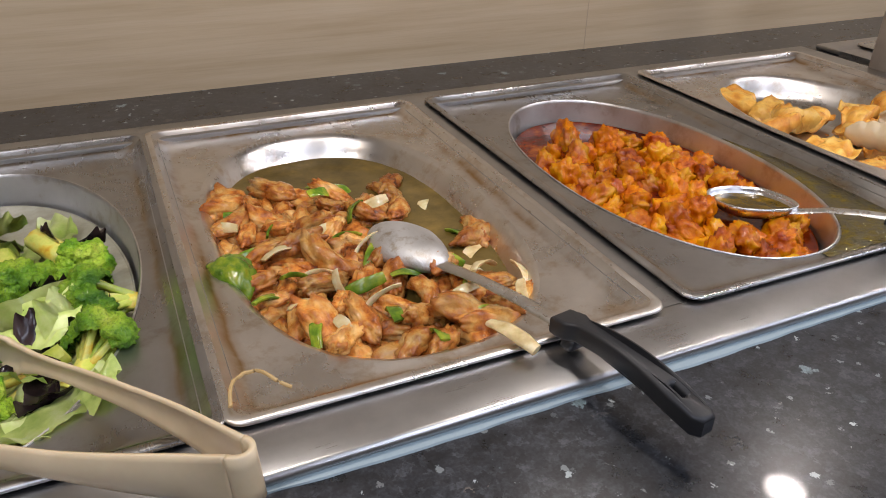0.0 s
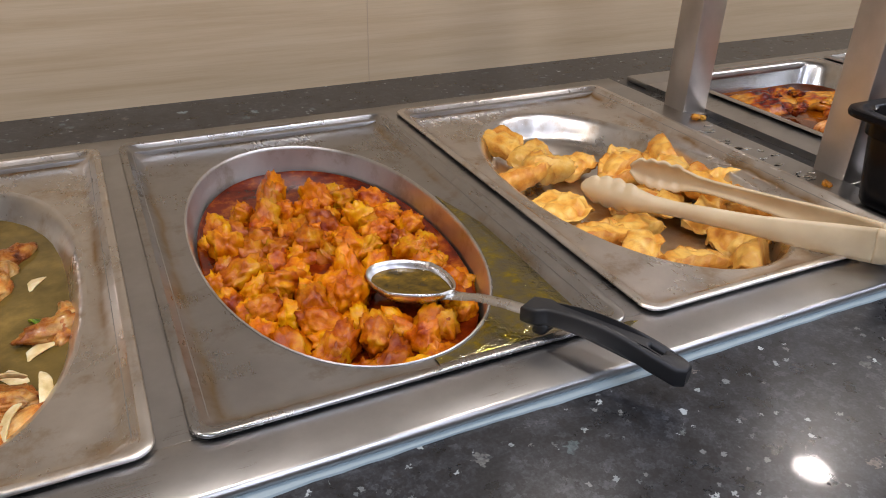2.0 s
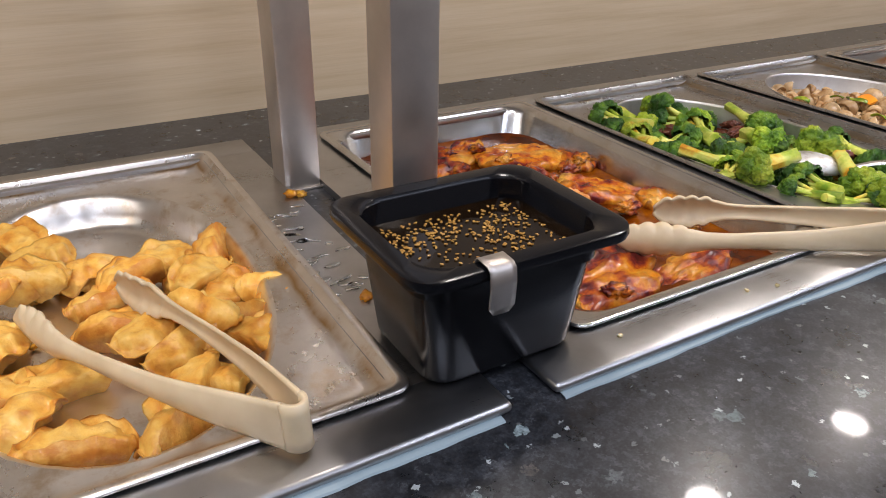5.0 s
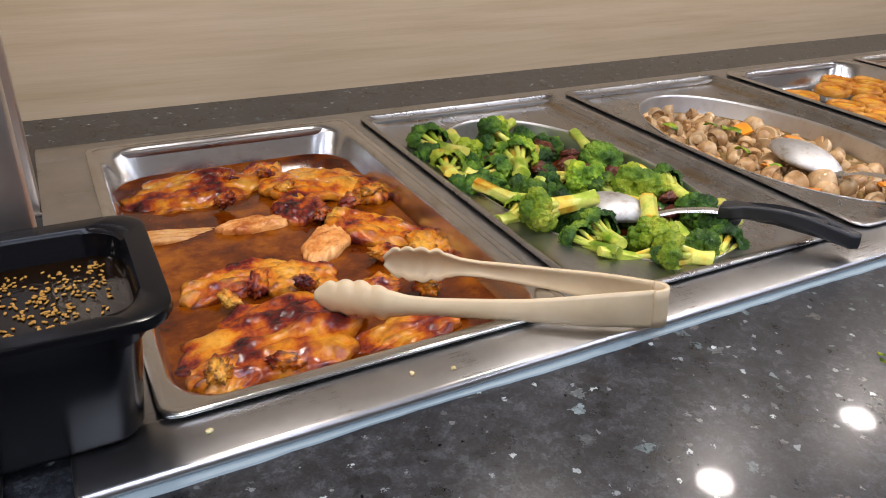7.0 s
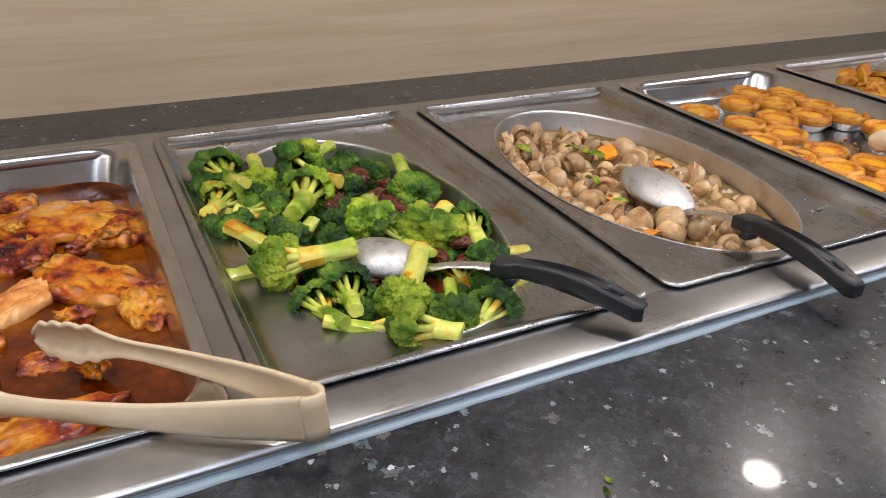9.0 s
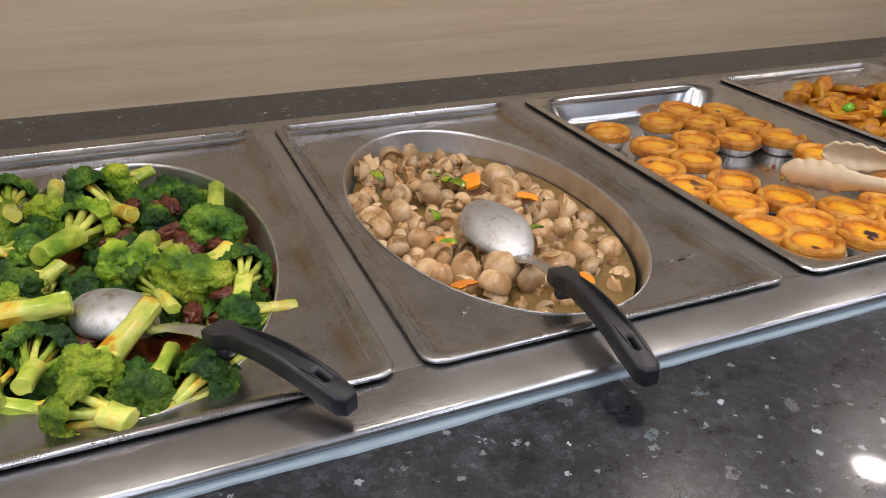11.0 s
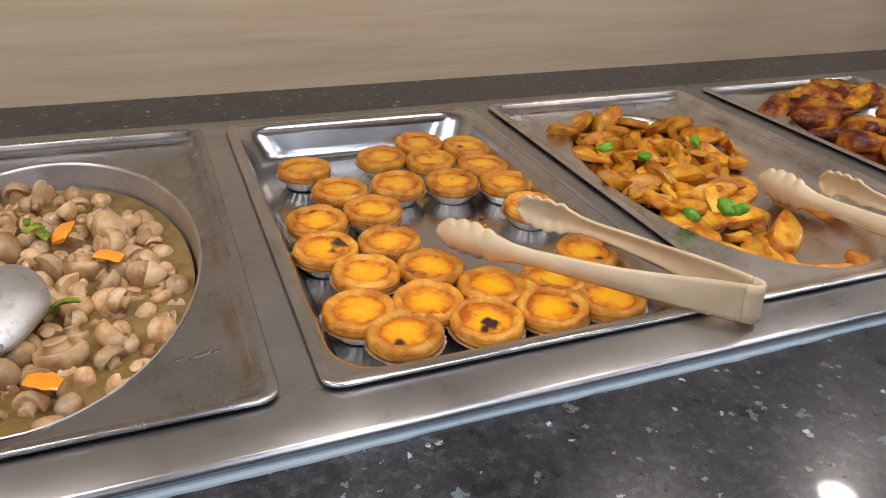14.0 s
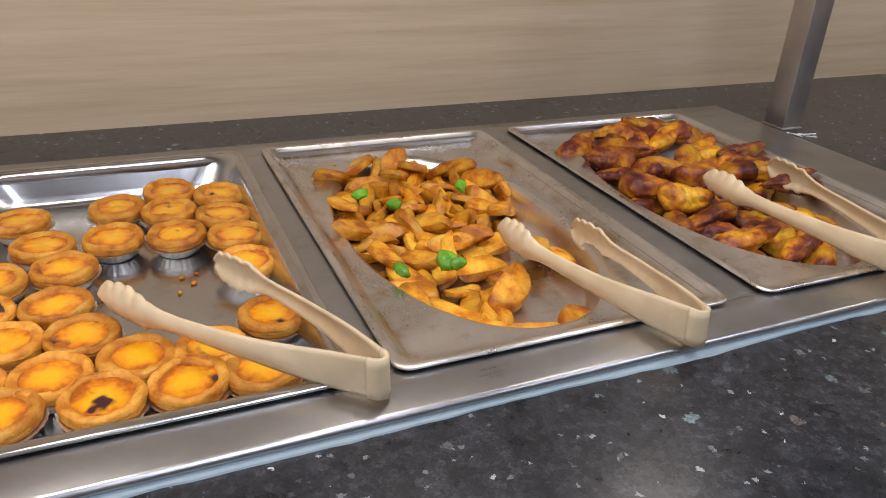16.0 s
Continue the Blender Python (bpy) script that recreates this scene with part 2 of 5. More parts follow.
# ---- structure ----
X0, X1 = -2.4, 6.4
slab("floor", X0, X1, -4.2, 0.9, -0.1, 0.0, M_FLOOR, "brown tiled dining room floor")
tagged(finish("ceiling", box_bm(X0, X1, -4.2, 0.9, 2.7, 2.8), M_PAINT), "plain white ceiling over the buffet", kind="structure")
slab("wall_north", X0, X1, WALL_Y, 0.9, 0, 2.7, M_WALL, "beige wall clad in streaky wood-grain laminate")
slab("wall_south", X0, X1, -4.3, -4.2, 0, 2.7, M_ROOM, "plain tan wall across the room")
slab("wall_west", X0 - 0.1, X0, -4.2, 0.9, 0, 2.7, M_ROOM, "plain tan end wall")
slab("wall_east", X1, X1 + 0.1, -4.2, 0.9, 0, 2.7, M_ROOM, "plain tan end wall")

for x in (0.99,):
    slab("wall_panel_joint", x - 0.0006, x + 0.0006, WALL_Y - 0.0004, WALL_Y + 0.01, STONE, 2.7, M_JOINT, "fine joint between laminate wall panels")

# granite counter: front strip, back strip, ends and the bridge between the two wells
DECKS = [(-0.75, 1.340, "a"), (1.376, 3.662, "b")]
FRONT, BACK = -0.049, 0.560
stone = bmesh.new()
box_bm(X0, X1, -0.55, FRONT + 0.02, STONE - 0.04, STONE, 0.0, bm=stone)
box_bm(X0, X1, BACK - 0.02, WALL_Y, STONE - 0.04, STONE, 0.0, bm=stone)
box_bm(X0, DECKS[0][0] + 0.02, FRONT + 0.02, BACK - 0.02, STONE - 0.04, STONE, 0.0, bm=stone)
box_bm(DECKS[0][1] - 0.02, DECKS[1][0] + 0.02, FRONT + 0.02, BACK - 0.02, STONE - 0.04, STONE, 0.0, bm=stone)
box_bm(DECKS[1][1] - 0.02, X1, FRONT + 0.02, BACK - 0.02, STONE - 0.04, STONE, 0.0, bm=stone)
tagged(finish("counter_top", stone, M_STONE, smooth=False), "polished black granite counter with pale flecks", "counter", kind="structure")
slab("counter_base", X0, X1, -0.50, WALL_Y, 0.0, STONE - 0.20, M_CABINET, "dark laminate counter base")
slab("counter_apron", X0, X1, -0.50, -0.47, STONE - 0.20, STONE - 0.04, M_CABINET, "dark laminate apron under the granite")

# ---- pans: centre x, kind, well centre and half sizes ----
PAN_HX, PAN_Y0, PAN_Y1 = 0.1655, -0.006, 0.527
PANS = [  # centre x, style, well half width, well half length, power, well depth, steel
    (0.097, "insert", 0.135, 0.232, 2.0, 0.059, M_TRAY),
    (0.425, "smooth", 0.136, 0.228, 2.5, 0.031, M_TRAY_OLD),
    (0.776, "insert", 0.127, 0.228, 2.15, 0.059, M_TRAY),
    (1.124, "smooth", 0.132, 0.228, 2.1, 0.035, M_TRAY_OLD),
    (1.594, "deep", 0.143, 0.245, 0, 0.065, M_DEEP),
    (1.944, "insert", 0.127, 0.230, 2.0, 0.059, M_TRAY),
    (2.295, "insert", 0.1365, 0.229, 2.0, 0.059, M_TRAY),
    (2.653, "deep", 0.145, 0.245, 0, 0.042, M_DEEP),
    (3.009, "smooth", 0.132, 0.228, 2.1, 0.033, M_TRAY_OLD),
    (3.380, "smooth", 0.132, 0.228, 2.1, 0.033, M_TRAY_OLD),
]
WELL_Y = 0.253


def deck(x0, x1, holes):
    """A folded steel deck: bars between the pans, a front and a back band with turned-down edges."""
    e = new("steel_deck")
    xs = [x0] + [v for h in holes for v in h] + [x1]
    finish("front_band", box_bm(x0, x1, FRONT, 0.004, STONE + 0.0005, PLATE, 0.0042, 4), M_DECK, e, angle=30)
    finish("back_band", box_bm(x0, x1, 0.508, BACK, STONE + 0.0005, PLATE, 0.0025, 2), M_DECK, e, angle=30)
    for a, b in zip(xs[::2], xs[1::2]):
        bar = box_bm(a + (0.0004 if a == x0 else 0), b - (0.0004 if b == x1 else 0), 0.002, 0.510, STONE - 0.03, PLATE - 0.0006)
        finish("divider_bar", bar, M_DECK, e, smooth=False)
    return e


for n0, (x0, x1, _) in enumerate(DECKS):
    holes = [(c - 0.152, c + 0.152) for c, *_ in PANS if x0 < c < x1]
    if n0 == 0:
        holes = [(-0.434, -0.13)] + holes
    d = deck(x0, x1, holes)
    tagged(d, "brushed stainless steel deck holding the buffet pans", "serving deck", kind="structure")
    # bead of sealant along the front edge
    bm = bmesh.new()
    rnd = random.Random(n0)
    rings, x = [], x0 + 0.004
    while x < x1 - 0.004:
        w = 0.0055 + 0.0045 * noise.noise((x * 6, n0, 0)) + 0.0012 * noise.noise((x * 41, n0, 3))
        w = max(w, 0.0016)
        rings.append([(x, FRONT + 0.004, STONE), (x, FRONT + 0.002, STONE + 0.0020), (x, FRONT - w * 0.85, STONE + 0.0014), (x, FRONT - w, STONE + 0.0002)])
        x += 0.006
    loft(bm, rings, wrap=False)
    tagged(finish("sealant_bead", bm, M_CAULK), "uneven pale grey sealant along the deck edge", kind="structure")

# open wells under the pans
slab("bain_marie_well", -0.74, 3.60, -0.02, 0.54, STONE - 0.19, STONE - 0.185, M_DECK, "steel floor of the heated wells")


LEDGE = 0.0130  # how far the sunken ledge lies under the rim


def make_pan(cx, style, hx, hy, power, depth, metal):
    e = new("food_pan")
    e.location = (cx, 0, PLATE)
    cy, h = (PAN_Y0 + PAN_Y1) / 2, (PAN_Y1 - PAN_Y0) / 2
    t = TOP - PLATE
    R = lambda inset, z, r: rounded(0, cy, PAN_HX - inset, h - inset, r, z)
    bm = bmesh.new()
    lip = [R(0.0070, 0.0021, 0.012), R(0.0008, 0.0021, 0.014), R(0.0, 0.0027, 0.0145), R(0.0, t - 0.0016, 0.0145), R(0.0006, t - 0.0005, 0.0142), R(0.0018, t, 0.0135), R(0.0060, t + 0.0002, 0.012), R(0.0075, t - 0.0006, 0.0115)]
    loft(bm, lip)
    finish("rim", bm, metal, e, angle=42)
    bm = bmesh.new()
    if style == "deep":
        rings = [R(0.0074, t - 0.0008, 0.0118), R(0.0110, t - 0.0012, 0.030), R(0.0135, t - 0.003, 0.038), R(0.0160, t - 0.010, 0.042), R(0.0245, t - depth + 0.012, 0.046), R(0.0270, t - depth + 0.005, 0.047), R(0.031, t - depth + 0.0012, 0.047), R(0.038, t - depth, 0.044), R(0.08, t - depth, 0.02)]
        loft(bm, rings, close_top=True)
        finish("basin", bm, metal, e, angle=70)
        return e
    ledge = t - LEDGE
    rows = loft(bm, [R(0.0074, t - 0.0006, 0.0115), R(0.0086, t - 0.0022, 0.0125), R(0.0178, ledge + 0.0034, 0.0150), R(0.0205, ledge + 0.0012, 0.0160), R(0.0235, ledge + 0.0003, 0.0165), R(0.0285, ledge, 0.0170)])
    n = len(rows[-1])
    rect = [Vector(v.co) for v in rows[-1]]
    angs = [math.atan2((p.y - WELL_Y) / hy, p.x / hx) for p in rect]

    def ov(sx, z):
        out = []
        for a in angs:
            c, s = math.cos(a), math.sin(a)
            k = (abs(c) ** power + abs(s) ** power) ** (-1 / power)
            out.append(Vector((hx * k * c * sx, WELL_Y + hy * k * s * (1 - (1 - sx) * hx / hy), z)))
        return out
    prev = rows[-1]

    def next_ring(pts):
        nonlocal prev
        cur = [bm.verts.new(p) for p in pts]
        for i in range(n):
            bm.faces.new((prev[i], prev[(i + 1) % n], cur[(i + 1) % n], cur[i]))
        prev = cur
    edge = ov(1.0, ledge)
    next_ring([a.lerp(b, 0.5) for a, b in zip(rect, edge)])
    next_ring(edge)
    if style == "insert":
        next_ring(ov(1.0, ledge - 0.004))
        finish("ledge", bm, metal, e, angle=40)
        bm = bmesh.new()
        O = lambda s, z: oval(0, WELL_Y, hx * s, hy - hx * (1 - s), z, 72, power)
        loft(bm, [O(1.002, ledge + 0.0002), O(1.003, ledge + 0.0009), O(0.994, ledge + 0.0012), O(0.987, ledge + 0.0004), O(0.982, ledge - 0.003), O(0.94, ledge - depth + 0.012), O(0.90, ledge - depth + 0.003), O(0.84, ledge - depth)], close_top=True)
        finish("oval_insert", bm, M_BASIN, e, "oval steel insert with a rolled rim", angle=50)
        return e
    well_start = [p.copy() for p in edge]
    m = finish("ledge", bm, metal, e, angle=60)
    bm = bmesh.new()
    prev = [bm.verts.new(p) for p in well_start]
    for sx, dz in ((0.985, 0.0006), (0.965, 0.0022), (0.940, 0.0065), (0.90, 0.55 * depth), (0.870, 0.82 * depth), (0.83, 0.96 * depth), (0.77, depth), (0.5, depth), (0.2, depth)):
        next_ring(ov(sx, ledge - dz))
    bm.faces.new(prev)
    finish("oval_well", bm, metal, e, angle=70)
    return e


PAN_LABELS = [
    "steel pan with oval well of blanched broccoli and lettuce", "stained steel pan half emptied of chicken and peppers",
    "steel pan with oval well of saucy orange chicken", "stained steel pan with oval well of fried dumplings",
    "deep rectangular steel pan of roast chicken in gravy", "steel pan with oval well of beef and broccoli",
    "steel pan with oval well of braised button mushrooms", "rectangular steel pan of egg custard tarts",
    "stained shallow steel pan with fried potato wedges", "stained shallow steel pan with fried plantains"]
for spec, text in zip(PANS, PAN_LABELS):
    tagged(make_pan(*spec), text, "food pan", "buffet pans in the deck")


# ---- posts and lamp rail ----
def post(x, y, z0, label, w=0.042, h=SPOT_Z - STONE + 0.03):
    e = new("guard_post")
    e.location = (x, y, z0)
    finish("tube", box_bm(-w / 2, w / 2, -w / 2, w / 2, 0.0, h, 0.003, 2), M_POST, e)
    finish("foot_weld", box_bm(-w / 2 - 0.002, w / 2 + 0.002, -w / 2 - 0.002, w / 2 + 0.002, 0.0, 0.003, 0.001), M_POST, e)
    return tagged(e, label, "post", "posts of the sneeze guard")


post(1.355, 0.401, STONE, "square brushed steel post standing between two decks")
post(1.359, 0.144, STONE, "square brushed steel post behind the sauce tub")
post(3.709, 0.449, STONE, "square brushed steel post on the granite")
rail = new("lamp_rail")
rail.location = (0, SPOT_Y, SPOT_Z)
finish("channel", box_bm(-2.4, 6.4, -0.045, 0.045, 0.004, 0.03, 0.002), M_POST, rail)
for x in SPOT_X:
    bm = bmesh.new()
    bmesh.ops.create_cone(bm, cap_ends=True, segments=32, radius1=0.042, radius2=0.044, depth=0.006, matrix=Matrix.Translation((x, 0, 0.002)))
    finish("lamp_trim", bm, M_TRIM, rail)
tagged(rail, "steel lamp rail with round lamps over the pans", "lamp rail")
for x, y in PANELS:
    tagged(slab("ceiling_light", x - 0.3, x + 0.3, y - 0.6, y + 0.6, 2.69, 2.699, M_TRIM, kind=""), "square white ceiling light panel", "ceiling light", "room ceiling lights")

# ---- food materials ----
def food_mat(name, stops, scale, rough=0.4, coat=0.3, bump=0.5, bump_scale=260.0, bump_d=0.0012, sss=0.0, fine=None, fine_amt=0.35, edge=None, vary=(0.72, 1.2)):
    m = mat(name, stops[len(stops) // 2][1], rough, coat=coat, sss=sss)
    n = Nodes(m)
    n.b.inputs["Specular IOR Level"].default_value = 0.32
    v = n.coords(shift=7.0)
    big = n.noise(v, scale, 5, 0.6)
    c = n.ramp(big, stops)
    small = n.noise(v, bump_scale, 4, 0.6)
    if fine:
        c = n.mix(n.mix(fine_amt, (0, 0, 0), n.ramp(small, [(0.50, (0, 0, 0)), (0.72, (1, 1, 1))])), c, fine)
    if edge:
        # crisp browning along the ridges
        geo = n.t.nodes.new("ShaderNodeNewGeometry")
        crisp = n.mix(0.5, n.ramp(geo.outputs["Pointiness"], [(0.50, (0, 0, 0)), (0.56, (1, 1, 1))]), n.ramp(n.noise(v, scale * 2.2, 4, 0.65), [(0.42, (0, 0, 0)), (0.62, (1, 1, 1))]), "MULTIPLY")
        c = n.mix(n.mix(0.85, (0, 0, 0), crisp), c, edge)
    hue = n.t.nodes.new("ShaderNodeObjectInfo")
    val = n.add("ShaderNodeMapRange", To_Min=vary[0], To_Max=vary[1])
    n.link(hue.outputs["Random"], val.inputs["Value"])
    hs = n.add("ShaderNodeHueSaturation")
    n.link(val.outputs["Result"], hs.inputs["Value"])
    n.link(c, hs.inputs["Color"])
    n.colour(hs.outputs["Color"])
    n.rough(small, rough * 0.7, min(1, rough * 1.4))
    n.bump(small, bump, bump_d)
    return m


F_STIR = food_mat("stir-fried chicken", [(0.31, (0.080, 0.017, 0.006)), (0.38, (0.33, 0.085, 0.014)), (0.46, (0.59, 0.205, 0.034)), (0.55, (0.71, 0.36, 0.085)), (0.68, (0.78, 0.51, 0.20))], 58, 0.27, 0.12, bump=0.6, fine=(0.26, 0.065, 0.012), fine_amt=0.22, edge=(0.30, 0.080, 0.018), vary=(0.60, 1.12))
F_ORANGE = food_mat("orange glazed chicken", [(0.33, (0.26, 0.028, 0.001)), (0.43, (0.50, 0.100, 0.001)), (0.53, (0.68, 0.195, 0.001)), (0.68, (0.82, 0.41, 0.005))], 40, 0.20, 0.06, bump=0.8, bump_scale=190, bump_d=0.0016, vary=(0.60, 1.02))
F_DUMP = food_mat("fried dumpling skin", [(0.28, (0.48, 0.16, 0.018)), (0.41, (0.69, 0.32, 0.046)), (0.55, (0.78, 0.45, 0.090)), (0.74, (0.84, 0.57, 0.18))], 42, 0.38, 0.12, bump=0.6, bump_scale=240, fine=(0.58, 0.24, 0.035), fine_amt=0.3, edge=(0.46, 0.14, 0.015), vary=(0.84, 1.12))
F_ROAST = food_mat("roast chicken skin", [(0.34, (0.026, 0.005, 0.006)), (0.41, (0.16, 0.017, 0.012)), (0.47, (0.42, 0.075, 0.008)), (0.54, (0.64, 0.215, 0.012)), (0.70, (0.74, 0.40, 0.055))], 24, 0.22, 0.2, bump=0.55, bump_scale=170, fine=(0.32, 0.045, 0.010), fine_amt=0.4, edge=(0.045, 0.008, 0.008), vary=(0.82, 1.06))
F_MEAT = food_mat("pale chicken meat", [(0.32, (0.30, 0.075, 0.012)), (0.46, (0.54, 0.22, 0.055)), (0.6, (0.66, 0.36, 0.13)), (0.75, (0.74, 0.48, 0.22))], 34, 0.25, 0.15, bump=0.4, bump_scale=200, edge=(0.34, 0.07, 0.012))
F_BEEF = food_mat("dark braised beef", [(0.3, (0.040, 0.010, 0.006)), (0.55, (0.13, 0.034, 0.018)), (0.8, (0.26, 0.085, 0.04))], 90, 0.34, 0.25, bump=0.6)
F_HEAD = food_mat("broccoli buds", [(0.32, (0.010, 0.034, 0.006)), (0.45, (0.028, 0.085, 0.008)), (0.56, (0.090, 0.19, 0.012)), (0.70, (0.27, 0.38, 0.03))], 30, 0.42, 0.10, bump=1.0, bump_scale=480, bump_d=0.0024, fine=(0.004, 0.016, 0.003), fine_amt=0.8, vary=(0.65, 1.25))
F_STEM = food_mat("broccoli stem", [(0.32, (0.15, 0.27, 0.020)), (0.43, (0.36, 0.44, 0.045)), (0.54, (0.62, 0.61, 0.13)), (0.60, (0.64, 0.48, 0.06)), (0.67, (0.54, 0.22, 0.008))], 24, 0.30, 0.2, bump=0.4, bump_scale=220)
F_PALE = food_mat("bright broccoli buds", [(0.31, (0.045, 0.11, 0.007)), (0.43, (0.15, 0.27, 0.012)), (0.54, (0.33, 0.43, 0.025)), (0.66, (0.54, 0.56, 0.05)), (0.76, (0.54, 0.32, 0.015))], 30, 0.40, 0.10, bump=1.0, bump_scale=480, bump_d=0.0024, fine=(0.035, 0.095, 0.006), fine_amt=0.75)
F_LEAF = food_mat("pale lettuce", [(0.3, (0.30, 0.44, 0.06)), (0.5, (0.56, 0.64, 0.19)), (0.75, (0.74, 0.76, 0.42))], 35, 0.32, 0.3, bump=0.4, sss=0.1)
F_FRESH = food_mat("blanched broccoli buds", [(0.34, (0.05, 0.16, 0.006)), (0.46, (0.17, 0.36, 0.014)), (0.60, (0.38, 0.55, 0.035)), (0.74, (0.62, 0.68, 0.10))], 34, 0.38, 0.15, bump=1.0, bump_scale=480, bump_d=0.0024, fine=(0.03, 0.11, 0.005), fine_amt=0.7)
F_FUNGUS = food_mat("black wood ear", [(0.3, (0.012, 0.008, 0.010)), (0.7, (0.05, 0.028, 0.028))], 60, 0.22, 0.5, bump=0.3)
F_MUSH = food_mat("braised mushroom", [(0.30, (0.27, 0.120, 0.044)), (0.42, (0.50, 0.280, 0.115)), (0.55, (0.70, 0.46, 0.225)), (0.72, (0.82, 0.62, 0.38))], 42, 0.20, 0.25, bump=0.3, bump_scale=220, fine=(0.36, 0.175, 0.07), fine_amt=0.3, vary=(0.60, 1.06))
F_CARROT = food_mat("carrot", [(0.3, (0.72, 0.20, 0.010)), (0.7, (0.85, 0.32, 0.025))], 60, 0.3, 0.4, bump=0.15)
F_PEPPER = food_mat("green pepper", [(0.3, (0.040, 0.085, 0.007)), (0.46, (0.11, 0.20, 0.013)), (0.60, (0.28, 0.33, 0.024)), (0.78, (0.52, 0.48, 0.06))], 60, 0.20, 0.35, bump=0.15)
F_BITS = food_mat("bright green pepper", [(0.3, (0.07, 0.22, 0.010)), (0.6, (0.15, 0.36, 0.022)), (0.8, (0.30, 0.48, 0.08))], 60, 0.2, 0.2, bump=0.15)
F_ONION = food_mat("fried onion", [(0.3, (0.42, 0.28, 0.105)), (0.5, (0.62, 0.49, 0.25)), (0.75, (0.78, 0.70, 0.47))], 50, 0.22, 0.2, bump=0.15, sss=0.3)
F_CRUST = food_mat("baked tart crust", [(0.31, (0.32, 0.082, 0.006)), (0.43, (0.53, 0.185, 0.016)), (0.57, (0.66, 0.29, 0.034)), (0.74, (0.75, 0.42, 0.08))], 55, 0.46, 0.1, bump=0.9, bump_scale=380, fine=(0.44, 0.145, 0.016), fine_amt=0.4, vary=(0.82, 1.08))
F_CUSTARD = mat("baked egg custard", (0.82, 0.40, 0.01), 0.18, coat=0.35)
n = Nodes(F_CUSTARD)
v = n.coords(shift=7.0)
reach = n.t.nodes.new("ShaderNodeVectorMath")
reach.operation = "LENGTH"
n.link(n.coords((50, 50, 0)), reach.inputs[0])
ring = n.add("ShaderNodeMath")
ring.operation = "MULTIPLY_ADD"
n.link(n.noise(v, 70.0, 4, 0.6), ring.inputs[0])
ring.inputs[1].default_value = 1.6
n.link(reach.outputs["Value"], ring.inputs[2])
c = n.ramp(n.mix(0.5, (0, 0, 0), ring.outputs[0]), [(0.56, (0.80, 0.39, 0.008)), (0.74, (0.75, 0.295, 0.006)), (0.87, (0.60, 0.165, 0.004)), (0.97, (0.36, 0.085, 0.004))])
c = n.mix(n.ramp(n.noise(v, 30.0, 3, 0.5), [(0.615, (0, 0, 0)), (0.68, (1, 1, 1))]), c, (0.05, 0.014, 0.014))
n.colour(c)
n.bump(n.noise(v, 160.0, 3), 0.2, 0.001)
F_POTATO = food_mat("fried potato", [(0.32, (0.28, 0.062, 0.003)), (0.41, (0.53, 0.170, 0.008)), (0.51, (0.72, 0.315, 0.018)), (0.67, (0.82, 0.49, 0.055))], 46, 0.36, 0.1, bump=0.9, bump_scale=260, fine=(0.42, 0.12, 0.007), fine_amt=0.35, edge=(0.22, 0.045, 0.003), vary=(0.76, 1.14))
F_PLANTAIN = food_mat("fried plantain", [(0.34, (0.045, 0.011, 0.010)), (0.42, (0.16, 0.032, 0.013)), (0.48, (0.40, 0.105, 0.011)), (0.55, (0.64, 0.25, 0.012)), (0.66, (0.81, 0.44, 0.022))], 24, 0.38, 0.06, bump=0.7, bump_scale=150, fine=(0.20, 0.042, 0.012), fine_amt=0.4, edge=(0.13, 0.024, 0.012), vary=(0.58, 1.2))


def sauce_mat(name, stops, scale, rough=0.06):
    m = mat(name, stops[0][1], rough, coat=0.0)
    n = Nodes(m)
    n.b.inputs["Specular IOR Level"].default_value = 0.38
    v = n.coords()
    f = n.noise(v, scale, 5, 0.65)
    n.colour(n.ramp(f, stops))
    n.bump(n.noise(v, 90.0, 4, 0.6), 0.16, 0.0012)
    return m


S_ORANGE = sauce_mat("red orange sauce", [(0.35, (0.05, 0.004, 0.001)), (0.52, (0.15, 0.014, 0.001)), (0.70, (0.45, 0.11, 0.003))], 26)
S_OIL = sauce_mat("brown cooking juices", [(0.35, (0.085, 0.056, 0.012)), (0.55, (0.14, 0.092, 0.022)), (0.75, (0.24, 0.15, 0.035))], 20, 0.08)
S_GRAVY = sauce_mat("oily orange gravy", [(0.36, (0.048, 0.007, 0.0005)), (0.50, (0.125, 0.024, 0.001)), (0.64, (0.27, 0.072, 0.002))], 13, 0.05)
S_DARK = sauce_mat("dark red sauce", [(0.35, (0.06, 0.010, 0.004)), (0.7, (0.22, 0.05, 0.012))], 24)
S_OLIVE = sauce_mat("yellow brown oil", [(0.35, (0.04, 0.024, 0.003)), (0.55, (0.12, 0.07, 0.006)), (0.72, (0.40, 0.20, 0.004))], 45, 0.04)
S_BROTH = sauce_mat("thick mushroom broth", [(0.35, (0.14, 0.085, 0.024)), (0.7, (0.30, 0.19, 0.065))], 28)
S_SOY = sauce_mat("black soy sauce", [(0.35, (0.004, 0.002, 0.001)), (0.7, (0.010, 0.005, 0.002))], 20, 0.03)
S_SALAD = sauce_mat("pale cloudy water", [(0.35, (0.30, 0.28, 0.20)), (0.7, (0.46, 0.44, 0.34))], 28)
M_SEED = food_mat("toasted seed", [(0.3, (0.34, 0.15, 0.022)), (0.7, (0.60, 0.33, 0.07))], 300, 0.4, 0.1)
M_FOIL = steel("crimped foil", (0.88, 0.87, 0.85), 0.28, 0.48, (60, 60, 60))


